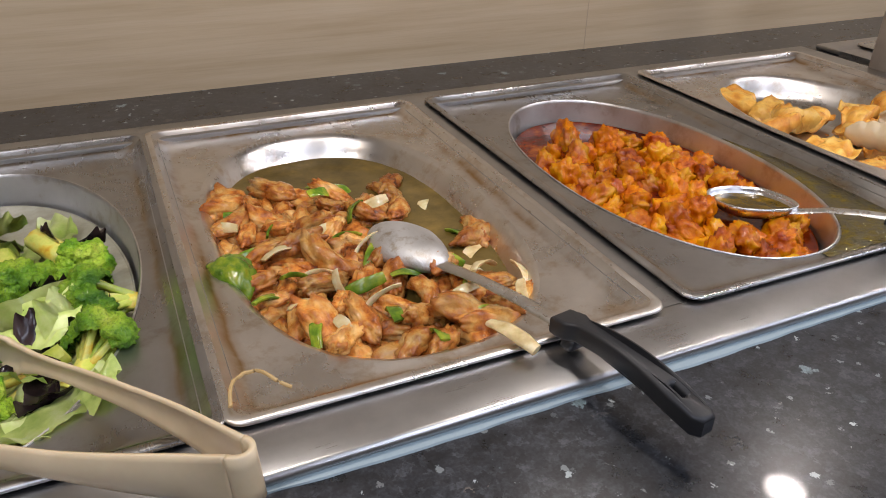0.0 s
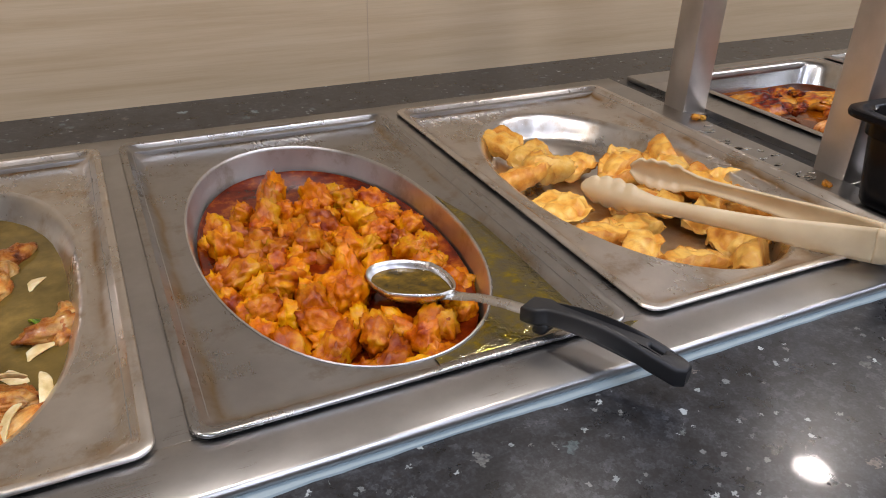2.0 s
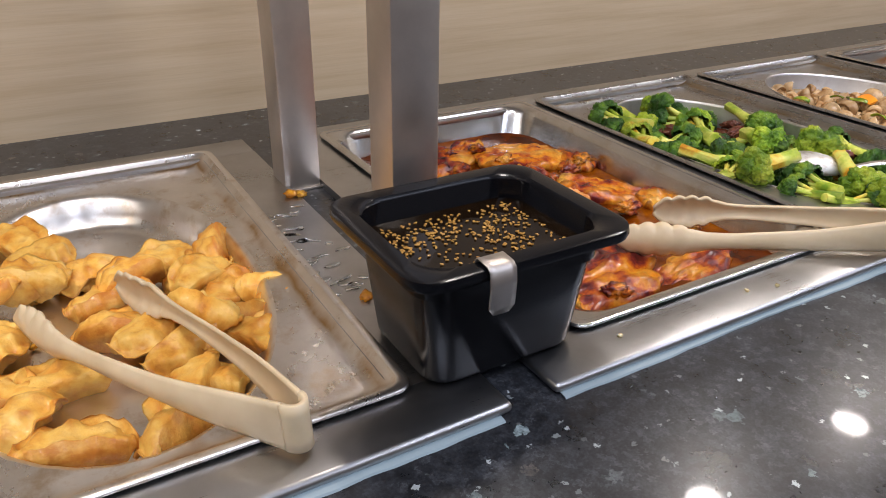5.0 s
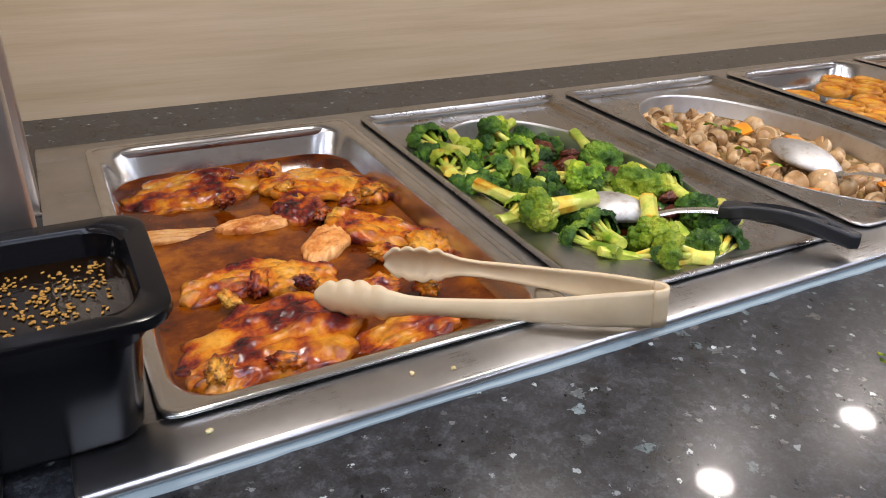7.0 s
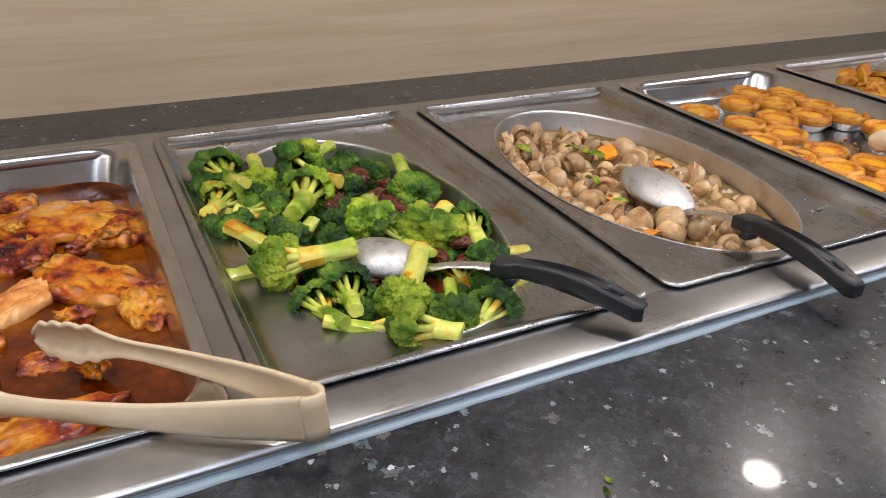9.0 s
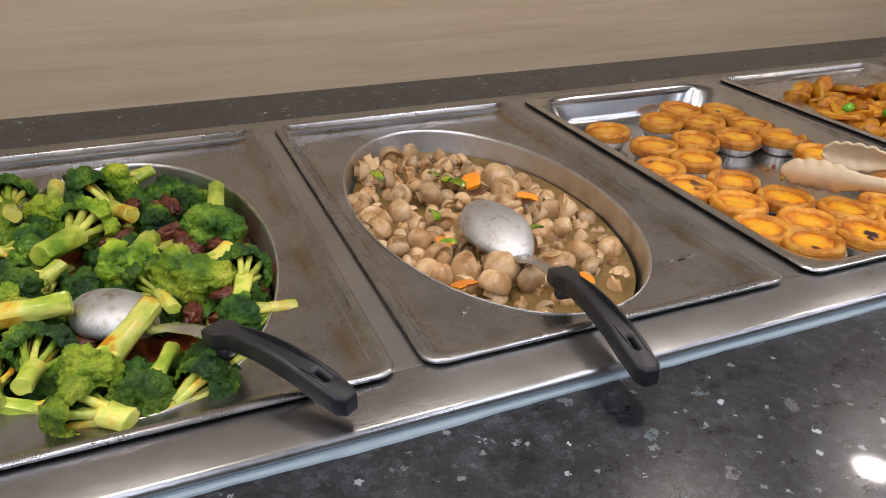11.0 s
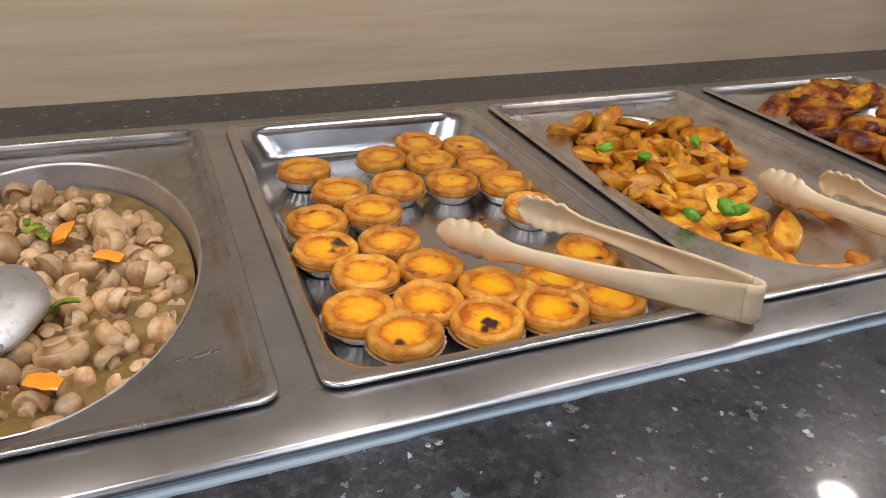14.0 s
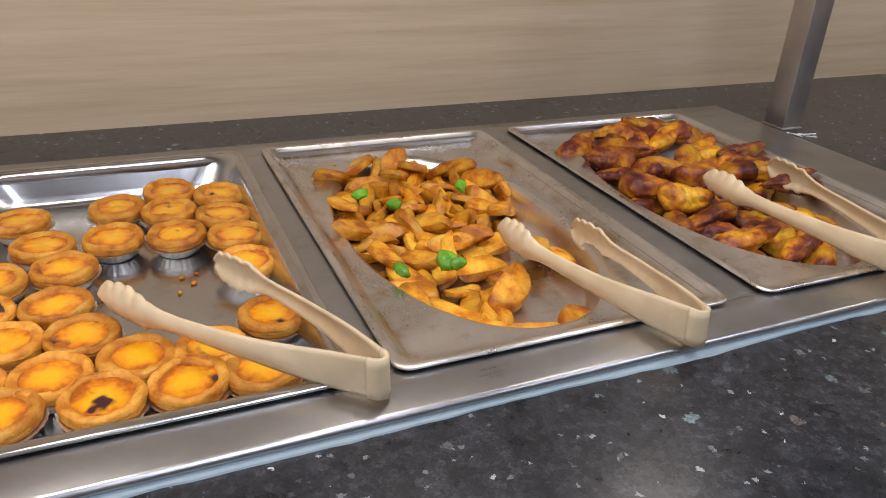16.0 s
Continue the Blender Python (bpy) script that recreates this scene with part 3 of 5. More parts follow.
# ---- food shapes ----
def fbm(p, f, seed, octaves=3):
    s, a = 0.0, 1.0
    for _ in range(octaves):
        s += a * noise.noise((p[0] * f + seed * 7.3, p[1] * f - seed * 3.1, p[2] * f + seed))
        a *= 0.5
        f *= 2.1
    return s


def mesh_of(name, bm, material, angle=60):
    me = bpy.data.meshes.new(name)
    bmesh.ops.recalc_face_normals(bm, faces=bm.faces)
    bm.to_mesh(me)
    bm.free()
    me.shade_smooth()
    if angle:
        me.set_sharp_from_angle(angle=radians(angle))
    for m in material if isinstance(material, (list, tuple)) else [material]:
        me.materials.append(m)
    return me


def blob(name, material, size, seed, amp=0.25, freq=1.6, sub=3, bend=0.0, puffy=1.1):
    """A lump: an ellipsoid of the given half sizes with folds and dents, bent along its length."""
    bm = bmesh.new()
    bmesh.ops.create_icosphere(bm, subdivisions=sub, radius=1.0)
    for v in bm.verts:
        d = 1 + amp * fbm(v.co, freq, seed, 5) + puffy * amp * (abs(noise.noise(v.co * freq * 1.7 + Vector((seed, 0, 0)))) - 0.25) + 0.20 * amp * noise.noise(v.co * freq * 7.0 + Vector((0, seed, 0)))
        p = v.co * d
        p = Vector((p.x * size[0], p.y * size[1], p.z * size[2]))
        p.y += bend * (p.x / size[0]) ** 2 * size[1]
        v.co = p
    return mesh_of(name, bm, material, 0)


def wedge(name, material, size, seed):
    """A knife-cut slice of potato: half-moon, oval or long, flat cut faces, crisp edges, a little warped."""
    r = random.Random(seed)
    bm = bmesh.new()
    L, W, T = size
    low = r.choice((0.2, 0.35, 0.55, 0.9))
    slope, bend, skew = r.uniform(-0.45, 0.45), r.uniform(-1.5, 3.0), r.uniform(-0.4, 0.4)
    blunt = r.uniform(0.75, 1.0)
    seg = 40
    rings = []
    for s, h in ((0.15, -1), (0.55, -1), (0.90, -0.98), (0.965, -0.86), (1.0, -0.45), (1.0, 0.45), (0.965, 0.86), (0.90, 0.98), (0.55, 1), (0.15, 1)):
        ring = []
        for i in range(seg):
            a = 2 * math.pi * i / seg
            c, q = math.cos(a), math.sin(a)
            rag = 1 + 0.06 * fbm((c, q, 0), 1.1, seed) + 0.012 * noise.noise((c * 6, q * 6, seed))
            x = L * math.copysign(abs(c) ** blunt, c) * s * rag
            y = W * (q if q > 0 else q * low) * s * rag - W * (1 - low) * 0.25
            z = h * T * (1 + slope * y / W) * (1 + 0.12 * fbm((x * 30, y * 30, h), 1.0, seed))
            x += skew * z * 2
            z += bend * x * x + 0.0016 * fbm((x * 26, y * 26, 0), 1.0, seed + 3)
            ring.append((x, y, z))
        rings.append(ring)
    loft(bm, rings, close_top=True, close_bottom=True)
    return mesh_of(name, bm, material, 38)


def strip(name, material, length, width, thick, curl, seed, twist=0.6):
    """A curled strip of pepper or onion."""
    bm = bmesh.new()
    rings = []
    for i in range(13):
        f = i / 12
        a = curl * (f - 0.5)
        rad = length / max(abs(curl), 0.05)
        c = Vector((rad * math.sin(a), 0, -rad * (1 - math.cos(a)) * 0.8))
        w = width * (0.62 + 0.38 * math.sin(math.pi * min(max(f, 0.04), 0.96)) ** 0.5) * (1 + 0.2 * noise.noise((f * 3, seed * 1.7, 2)))
        tw = twist * (f - 0.5) + 0.15 * noise.noise((f * 4, seed, 0))
        ring = []
        for k in range(10):
            b = 2 * math.pi * k / 10
            u, t = math.cos(b) * w / 2, math.sin(b) * thick / 2
            t += 0.25 * width * ((u / width * 2) ** 2 - 0.5) * 0.5
            ring.append(c + Vector((t * math.sin(a), u * math.cos(tw) - t * math.sin(tw), (t * math.cos(tw) + u * math.sin(tw)) * math.cos(a))))
        rings.append(ring)
    loft(bm, rings, close_top=True, close_bottom=True)
    return mesh_of(name, bm, material, 60)


def dumpling(name, material, seed):
    """A fried half-moon dumpling: a plump belly on the folded side, pleats, and a thin wavy rim."""
    r = random.Random(seed)
    bm = bmesh.new()
    U, V = 40, 16
    hx, hy, puff = 0.037 * r.uniform(0.88, 1.1), 0.039 * r.uniform(0.9, 1.12), 0.0125 * r.uniform(0.85, 1.2)
    bow, sag = r.uniform(0.0, 6.0), r.uniform(-3.0, 5.0)
    ph, pleats = r.uniform(0, 6.28), r.choice((9, 11, 13))
    rows = {}
    for side in (1, -1):
        for i in range(U + 1):
            a = math.pi * i / U
            for j in range(V + 1):
                f = j / V
                if side == -1 and (j == V or i in (0, U)):
                    rows[side, i, j] = rows[1, i, j]
                    continue
                rag = 1 + 0.05 * noise.noise((a * 3.0, seed, 0)) + 0.03 * noise.noise((a * 9.0, seed, 4))
                x = hx * math.cos(a) * (0.80 + 0.20 * f) * rag
                y = hy * math.sin(a) ** 0.85 * f * rag if 0 < i < U else 0.0
                belly = max(0.0, 1 - (f / 0.74) ** 2.4) ** 0.6
                open_ = math.sin(a) ** 0.45 if 0 < i < U else 0
                t = puff * open_ * belly * (1 + 0.35 * noise.noise((math.cos(a) * 1.7, f * 2.2, seed + side)))
                t += 0.0010 * (1 if 0 < i < U else 0)
                fold = max(0.0, 1 - abs(f - 0.68) / 0.32)
                rim = max(0.0, (f - 0.62) / 0.38)
                z = side * t + fold * 0.0026 * math.sin(a * pleats + ph) + rim * 0.0050 * math.sin(a * 3 + ph) + rim * 0.0022 * math.sin(a * 7.3 + seed)
                p = Vector((x, y - 0.016 - bow * x * x, z + sag * x * x))
                p += Vector((0.5, 0.5, 1)) * 0.0042 * fbm(p, 34, seed) + Vector((0, 0, 1)) * 0.0014 * fbm(p, 120, seed)
                rows[side, i, j] = bm.verts.new(p)

    def face(q):
        q = list(dict.fromkeys(q))
        if len(q) > 2:
            try:
                bm.faces.new(q)
            except ValueError:
                pass
    for i in range(U):
        for side in (1, -1):
            for j in range(V):
                face([rows[side, i, j], rows[side, i + 1, j], rows[side, i + 1, j + 1], rows[side, i, j + 1]])
        face([rows[1, i, 0], rows[1, i + 1, 0], rows[-1, i + 1, 0], rows[-1, i, 0]])
    return mesh_of(name, bm, material, 0)


def tube(bm, path, radii, seg=10, wob=0.0, seed=0, cap=True):
    rings = []
    for i, (p, r) in enumerate(zip(path, radii)):
        p = Vector(p)
        d = (Vector(path[min(i + 1, len(path) - 1)]) - Vector(path[max(i - 1, 0)])).normalized()
        u = d.orthogonal().normalized()
        w = d.cross(u)
        rings.append([p + (u * math.cos(2 * math.pi * k / seg) + w * math.sin(2 * math.pi * k / seg)) * r * (1 + wob * noise.noise((k * 1.3, i * 0.7, seed))) for k in range(seg)])
    loft(bm, rings, close_top=cap, close_bottom=cap)


def broccoli(seed, head_mat, R=0.022, L=0.05, girth=1.0):
    """A floret: a cut stem that forks into branches, each with a tuft of tight buds; R: half the crown, L: from cut end to crown."""
    r = random.Random(seed)
    e = new("broccoli_floret")
    rs = R * 0.30 * girth * r.uniform(0.85, 1.15)
    fork = -0.55 * R
    lean = Vector((r.uniform(-0.2, 0.2), r.uniform(-0.2, 0.2), 0)) * R
    bm = bmesh.new()
    cut = Vector((0, 0, -L)) + lean
    mid = Vector((0, 0, (fork - L) * 0.5)) + lean * 0.4
    top = Vector((0, 0, fork))
    tube(bm, [cut, cut.lerp(mid, 0.08), mid, top, top + Vector((0, 0, 0.30 * R))], [rs * 0.86, rs * 0.98, rs * 0.92, rs * 1.12, rs * 0.5], 16, 0.34, seed)
    squash = r.uniform(0.68, 0.95)
    for v in bm.verts:
        v.co.y *= squash
    finish("stem", bm, F_STEM, e, angle=40)
    ends = []
    count = r.randint(10, 13)
    for i in range(count):
        tilt = (0.12 + 1.12 * math.sqrt((i + 0.3) / count)) * r.uniform(0.85, 1.12)
        a = i * 2.39996 + seed
        d = Vector((math.sin(tilt) * math.cos(a), math.sin(tilt) * math.sin(a) * 0.88, math.cos(tilt) * 0.85)).normalized()
        ends.append((d, d * R * r.uniform(0.52, 0.76) + Vector((0, 0, -0.10 * R))))
    for d, p in ends:
        bm = bmesh.new()
        bend = top.lerp(p, 0.5) + Vector((d.x, d.y, 0)) * R * 0.12
        tube(bm, [top + Vector((d.x, d.y, 0)) * rs * 0.5 - Vector((0, 0, 0.12 * R)), bend, p], [rs * 0.42, rs * 0.34, rs * 0.42], 8, 0.25, seed)
        finish("branch", bm, F_STEM, e, angle=50)
    bm = bmesh.new()
    for n0, (d, p) in enumerate(ends):
        rad = R * r.uniform(0.34, 0.46)
        made = bmesh.ops.create_icosphere(bm, subdivisions=4, radius=1.0)["verts"]
        drop = []
        for v in made:
            q = v.co.copy()
            if q.dot(d) < -0.30:
                drop.append(v)
                continue
            k = 1 + 0.28 * noise.noise(q * 2.1 + Vector((seed, n0, 0))) + 0.16 * noise.noise(q * 5.0 + Vector((n0, seed, 0))) + 0.13 * noise.noise(q * 13.0 + Vector((n0, 0, seed))) + r.uniform(-0.05, 0.05)
            v.co = p + q * rad * k
        bmesh.ops.delete(bm, geom=drop, context="VERTS")
    finish("head", bm, head_mat, e, angle=180)
    return e


def mushroom(name, seed):
    """A small braised button mushroom: round cap, inrolled edge, stub of stem; some are halved."""
    r = random.Random(seed)
    bm = bmesh.new()
    R = 0.0118 * r.uniform(0.78, 1.25)
    tall = r.uniform(0.72, 0.98)
    stem = r.uniform(0.30, 0.80)
    prof = [(0.0, 1.0), (0.30, 0.97), (0.55, 0.87), (0.78, 0.66), (0.93, 0.38), (1.0, 0.06), (0.97, -0.16), (0.86, -0.28), (0.68, -0.24), (0.50, -0.14), (0.47, -0.30), (0.45, -0.3 - 0.4 * stem), (0.50, -0.3 - 0.62 * stem), (0.44, -0.3 - 0.72 * stem), (0.0, -0.3 - 0.74 * stem)]
    seg = 26
    rings = []
    tip = Vector((r.uniform(-0.25, 0.25), r.uniform(-0.25, 0.25), 0))
    for rr, z in prof:
        rr = max(rr, 0.02)
        z = z * tall if z > 0 else z
        ring = []
        for i in range(seg):
            a = 2 * math.pi * i / seg
            p = Vector((math.cos(a) * rr, math.sin(a) * rr, z))
            if z < -0.1:
                p += tip * (-z)
            p += Vector((p.x, p.y, p.z * 0.5)) * 0.16 * fbm(p, 0.9, seed, 2)
            ring.append(p * R)
        rings.append(ring)
    loft(bm, rings, close_top=True, close_bottom=True)
    if seed % 4 == 1:
        geom = bm.verts[:] + bm.edges[:] + bm.faces[:]
        cut = bmesh.ops.bisect_plane(bm, geom=geom, plane_co=(0, 0.001, 0), plane_no=(0, 1, 0.1), clear_outer=True)
        bmesh.ops.holes_fill(bm, edges=[g for g in cut["geom_cut"] if isinstance(g, bmesh.types.BMEdge)])
    return mesh_of(name, bm, F_MUSH, 50)


def plantain(name, seed):
    """A slanting slice of ripe plantain: one end cut blunt, the other drawn out, skin creased lengthwise."""
    r = random.Random(seed)
    bm = bmesh.new()
    L, W = 0.047 * r.uniform(0.72, 1.18), 0.0185 * r.uniform(0.82, 1.15)
    curve = r.uniform(0.5, 6.0)
    blunt = r.uniform(3.5, 7.0)
    fine_end = r.uniform(1.3, 2.2)
    slant = r.uniform(-0.9, 0.9)
    flat = r.uniform(0.62, 0.85)
    rings = []
    N, K = 30, 30
    for i in range(N + 1):
        f = -1 + 2 * i / N
        e = blunt if f < 0 else fine_end
        prof = max((1 - abs(f) ** e), 0.0) ** (0.5 if f < 0 else 0.75)
        prof = max(prof, 0.10)
        ring = []
        for k in range(K):
            a = 2 * math.pi * k / K
            crease = 1 - 0.13 * abs(math.sin(a * 1.5 + seed)) ** 6
            p = Vector((f * L, math.cos(a) * W * prof * crease, math.sin(a) * W * flat * prof * crease))
            if f < 0:
                p.x += slant * p.y * abs(f)
            p.y += curve * (f * L) ** 2
            d = Vector((0, math.cos(a), math.sin(a)))
            p += d * (0.0038 * fbm(p, 38, seed) - 0.0030 * abs(noise.noise(Vector((p.x * 34, math.cos(a) * 2.4, seed + math.sin(a) * 2.4)))) + 0.0011 * fbm(p, 170, seed))
            ring.append(p)
        rings.append(ring)
    loft(bm, rings, close_top=True, close_bottom=True)
    return mesh_of(name, bm, F_PLANTAIN, 70)


def leaf(name, material, size, seed, thick=0.0012):
    bm = bmesh.new()
    N = 14
    grid = []
    for i in range(N + 1):
        row = []
        for j in range(N + 1):
            u, w = 2 * i / N - 1, 2 * j / N - 1
            k = 1 - 0.28 * min(u * u, w * w)
            p = Vector((u * size[0] * k, w * size[1] * k, 0))
            p.z = size[2] * (0.8 * fbm(p, 26, seed) + 0.5 * (u * u) - 0.25) + 0.25 * size[2] * math.sin(w * 9 + seed) * u * u
            row.append(bm.verts.new(p))
        grid.append(row)
    for i in range(N):
        for j in range(N):
            bm.faces.new((grid[i][j], grid[i + 1][j], grid[i + 1][j + 1], grid[i][j + 1]))
    top = bm.faces[:]
    bmesh.ops.solidify(bm, geom=top, thickness=thick)
    return mesh_of(name, bm, material, 60)


# ---- placing ----
def within(cx, cy, hx, hy, power=2.0):
    return lambda x, y: abs((x - cx) / hx) ** power + abs((y - cy) / hy) ** power <= 1


def in_polygon(poly):
    def test(x, y):
        c = False
        for (x0, y0), (x1, y1) in zip(poly, poly[1:] + poly[:1]):
            if (y0 > y) != (y1 > y) and x < (x1 - x0) * (y - y0) / (y1 - y0) + x0:
                c = not c
        return c
    return test


def scatter(r, n, inside, box, gap, taken=()):
    out = list(taken)
    fresh = []
    for _ in range(n * 60):
        if len(fresh) >= n:
            break
        x, y = r.uniform(box[0], box[1]), r.uniform(box[2], box[3])
        if inside(x, y) and all((x - a) ** 2 + (y - b) ** 2 > gap * gap for a, b in out):
            out.append((x, y))
            fresh.append((x, y))
    return fresh


def lay(name, meshes, spots, z, r, label, category, group, tilt=180.0, size=(0.9, 1.15), dz=0.003, yaw=None):
    """Lays pieces at the given spots, each a thing of its own that shares one of the meshes."""
    for n0, s in enumerate(spots):
        ob = new(name, meshes[r.randrange(len(meshes))])
        k = r.uniform(*size)
        a = r.uniform(0, 360) if yaw is None else yaw + r.uniform(-25, 25)
        zz = z(s[0], s[1]) if callable(z) else z
        ob.matrix_basis = pose(s[0], s[1], zz + r.uniform(-dz, dz), r.uniform(-tilt, tilt), r.uniform(-tilt, tilt) * 0.5, a) @ Matrix.Diagonal((k, k, k, 1))
        tagged(ob, label, category, group)


def pool(name, cx, hx, hy, power, z, material, label, cy=WELL_Y, rim=0.0015):
    """A shallow body of liquid or sauce that fills a well to a level."""
    bm = bmesh.new()
    rings = [oval(0, 0, hx * k, hy * k, dz, 72, power) for k, dz in ((0.88, -0.012), (1.0, rim), (0.985, 0.0), (0.8, -0.0004), (0.5, 0.0), (0.2, 0.0))]
    loft(bm, rings, close_top=True, close_bottom=True)
    for v in bm.verts:
        if v.co.z > -0.005:
            v.co.z += 0.0006 * fbm(v.co, 30, 3)
    ob = finish(name, bm, material)
    ob.location = (cx, cy, z)
    return tagged(ob, label, "sauce")


def pan_box(n0, k=0.94):
    cx, _, hx, hy, power, _, _ = PANS[n0]
    return cx, hx * k, hy * k, (cx - hx, cx + hx, WELL_Y - hy, WELL_Y + hy)


FLOOR = [TOP - LEDGE - p[5] if p[1] != "deep" else TOP - p[5] for p in PANS]

# broccoli prototypes, dark and bright
rnd = random.Random(11)
DARK = [broccoli(s, F_HEAD, 0.027 + 0.003 * (s % 3 - 1), 0.042) for s in range(5)]


def lay_florets(protos, spots, z, r, label, group, tilt=(25, 115)):
    fresh = list(protos)
    for s in spots:
        p = protos[r.randrange(len(protos))]
        m = pose(s[0], s[1], z + r.uniform(-0.003, 0.004), 0, 0, r.uniform(0, 360)) @ pose(0, 0, 0, r.uniform(*tilt), 0, r.uniform(0, 360))
        if fresh:
            p = fresh.pop()
            p.matrix_basis = m
        else:
            p = copy_thing(p, m)
        tagged(p, label, "broccoli", group)


# pan one: blanched broccoli, lettuce and wood ear
cx, hx, hy, box = pan_box(0)
r = random.Random(101)
pool("salad_liquor", cx, hx * 0.99, hy * 0.99, 2.0, 0.862, S_SALAD, "pale cloudy liquid under the blanched vegetables")
SALAD = [(0.138, 0.342, 0.180, 0.270, 1), (0.232, 0.197, 0.198, 0.198, 0), (0.127, 0.298, 0.137, 0.252, 0), (0.172, 0.098, 0.193, 0.134, 0), (0.157, 0.120, 0.130, 0.112, 0), (0.060, 0.150, 0.085, 0.190, 0), (0.070, 0.270, 0.050, 0.235, 1), (0.040, 0.090, 0.065, 0.110, 0), (0.020, 0.190, 0.015, 0.150, 0)]
for n0, (ax, ay, bx, by, pale) in enumerate(SALAD):
    axis = (Vector((bx - ax, by - ay, 0)).normalized() + Vector((0, 0, -0.12 + 0.2 * (n0 % 2)))).normalized()
    t = broccoli(130 + n0, F_FRESH, 0.033 if n0 == 1 else 0.029, 0.058 if pale else 0.046, 1.25 if pale else 0.95)
    t.matrix_basis = Matrix.Translation((bx, by, 0.884)) @ axis.to_track_quat("Z", "Y").to_matrix().to_4x4()
    tagged(t, "bright green blanched broccoli floret in the salad pan", "broccoli", "broccoli florets in the salad pan")
LEAVES = [leaf("lettuce_leaf", F_LEAF, (0.040, 0.026, 0.016), s) for s in range(4)]
lay("lettuce_leaf", LEAVES, [(0.158, 0.189), (0.141, 0.180), (0.160, 0.072), (0.145, 0.139), (0.182, 0.164), (0.139, 0.083), (0.173, 0.073), (0.095, 0.140), (0.060, 0.200), (0.040, 0.140), (0.085, 0.085), (0.030, 0.260), (0.100, 0.300), (0.110, 0.230)], 0.888, r, "pale green wilted lettuce leaf", "lettuce", "lettuce leaves in the salad pan", tilt=40, dz=0.006)
lay("lettuce_leaf", LEAVES, [(0.150, 0.355), (0.118, 0.385), (0.090, 0.365)], 0.868, r, "pale limp lettuce leaf at the bare end of the pan", "lettuce", "lettuce leaves in the salad pan", tilt=25, dz=0.003)
EARS = [leaf("wood_ear", F_FUNGUS, (0.024, 0.018, 0.014), 30 + s) for s in range(3)]
lay("wood_ear", EARS, [(0.179, 0.309), (0.137, 0.228), (0.167, 0.237), (0.152, 0.098), (0.186, 0.178), (0.134, 0.095), (0.155, 0.160), (0.163, 0.088), (0.110, 0.180), (0.090, 0.120), (0.050, 0.170), (0.100, 0.260), (0.020, 0.110)], 0.889, r, "shiny black wood ear mushroom slice", "wood ear", "wood ear slices in the salad pan", tilt=50, dz=0.004)

# pan two: stir-fried chicken with onions and peppers
cx, hx, hy, box = pan_box(1)
r = random.Random(102)
pool("pan_juice", cx, hx * 0.95, hy * 0.975, 2.5, FLOOR[1] + 0.0065, S_OIL, "thin brown oily juices in the half-empty pan", rim=0.0)
PILE = [(0.308, 0.333), (0.325, 0.371), (0.375, 0.365), (0.433, 0.328), (0.450, 0.278), (0.420, 0.218), (0.481, 0.153), (0.534, 0.108), (0.501, 0.051), (0.430, 0.045), (0.377, 0.051), (0.336, 0.086), (0.311, 0.128), (0.296, 0.189)]
STIR = [blob("chicken_strip", F_STIR, (0.0245, 0.0108, 0.0092), 40 + s, 0.32, 1.25, 4, bend=random.Random(s).uniform(-0.7, 0.7)) for s in range(8)]
inside = in_polygon(PILE)
low = scatter(r, 72, inside, box, 0.0155)
lay("chicken_strip", STIR, low, FLOOR[1] + 0.009, r, "browned strip of stir-fried chicken", "chicken", "chicken strips in the stir-fry pan", 40)
high = scatter(r, 46, inside, box, 0.020)
lay("chicken_strip", STIR, high, FLOOR[1] + 0.020, r, "browned strip of stir-fried chicken", "chicken", "chicken strips in the stir-fry pan", 60, size=(0.75, 1.3))
lay("chicken_strip", STIR, [(0.490, 0.338), (0.501, 0.355), (0.465, 0.293), (0.485, 0.288), (0.543, 0.218), (0.536, 0.208), (0.451, 0.303)], FLOOR[1] + 0.009, r, "charred scrap of chicken lying in the juices", "chicken", "chicken strips in the stir-fry pan", 30)
PEPPERS = [strip("pepper_strip", F_PEPPER, 0.040, 0.0125, 0.0042, 1.5, s) for s in range(3)]
lay("pepper_strip", PEPPERS, scatter(r, 17, inside, box, 0.034), FLOOR[1] + 0.027, r, "glossy strip of cooked green pepper", "pepper", "green pepper strips in the stir-fry", 60, size=(0.6, 1.0), dz=0.004)
lay("pepper_strip", PEPPERS, [(0.445, 0.368), (0.426, 0.378), (0.525, 0.218)], FLOOR[1] + 0.007, r, "glossy strip of cooked green pepper", "pepper", "green pepper strips in the stir-fry", 30)
ob = new("pepper_chunk", blob("pepper_chunk", F_PEPPER, (0.026, 0.018, 0.015), 9, 0.22, 0.9, 4, bend=-0.3))
ob.matrix_basis = pose(0.300, 0.196, 0.887, 20, 10, -62)
tagged(ob, "large curved piece of green pepper", "pepper")
ONIONS = [strip("onion_slice", F_ONION, 0.046, 0.0125, 0.0040, 1.2, 50 + s) for s in range(3)]
lay("onion_slice", ONIONS, scatter(r, 15, inside, box, 0.032), FLOOR[1] + 0.030, r, "soft pale slice of fried onion", "onion", "onion slices in the stir-fry", 70, size=(0.55, 0.95), dz=0.004)
lay("onion_slice", ONIONS, [(0.424, 0.348), (0.512, 0.328), (0.518, 0.303), (0.519, 0.188), (0.498, 0.163)], FLOOR[1] + 0.006, r, "soft pale slice of fried onion", "onion", "onion slices in the stir-fry", 20)
ob = new("onion_slice", strip("onion_slice", F_ONION, 0.052, 0.0125, 0.006, 0.7, 77))
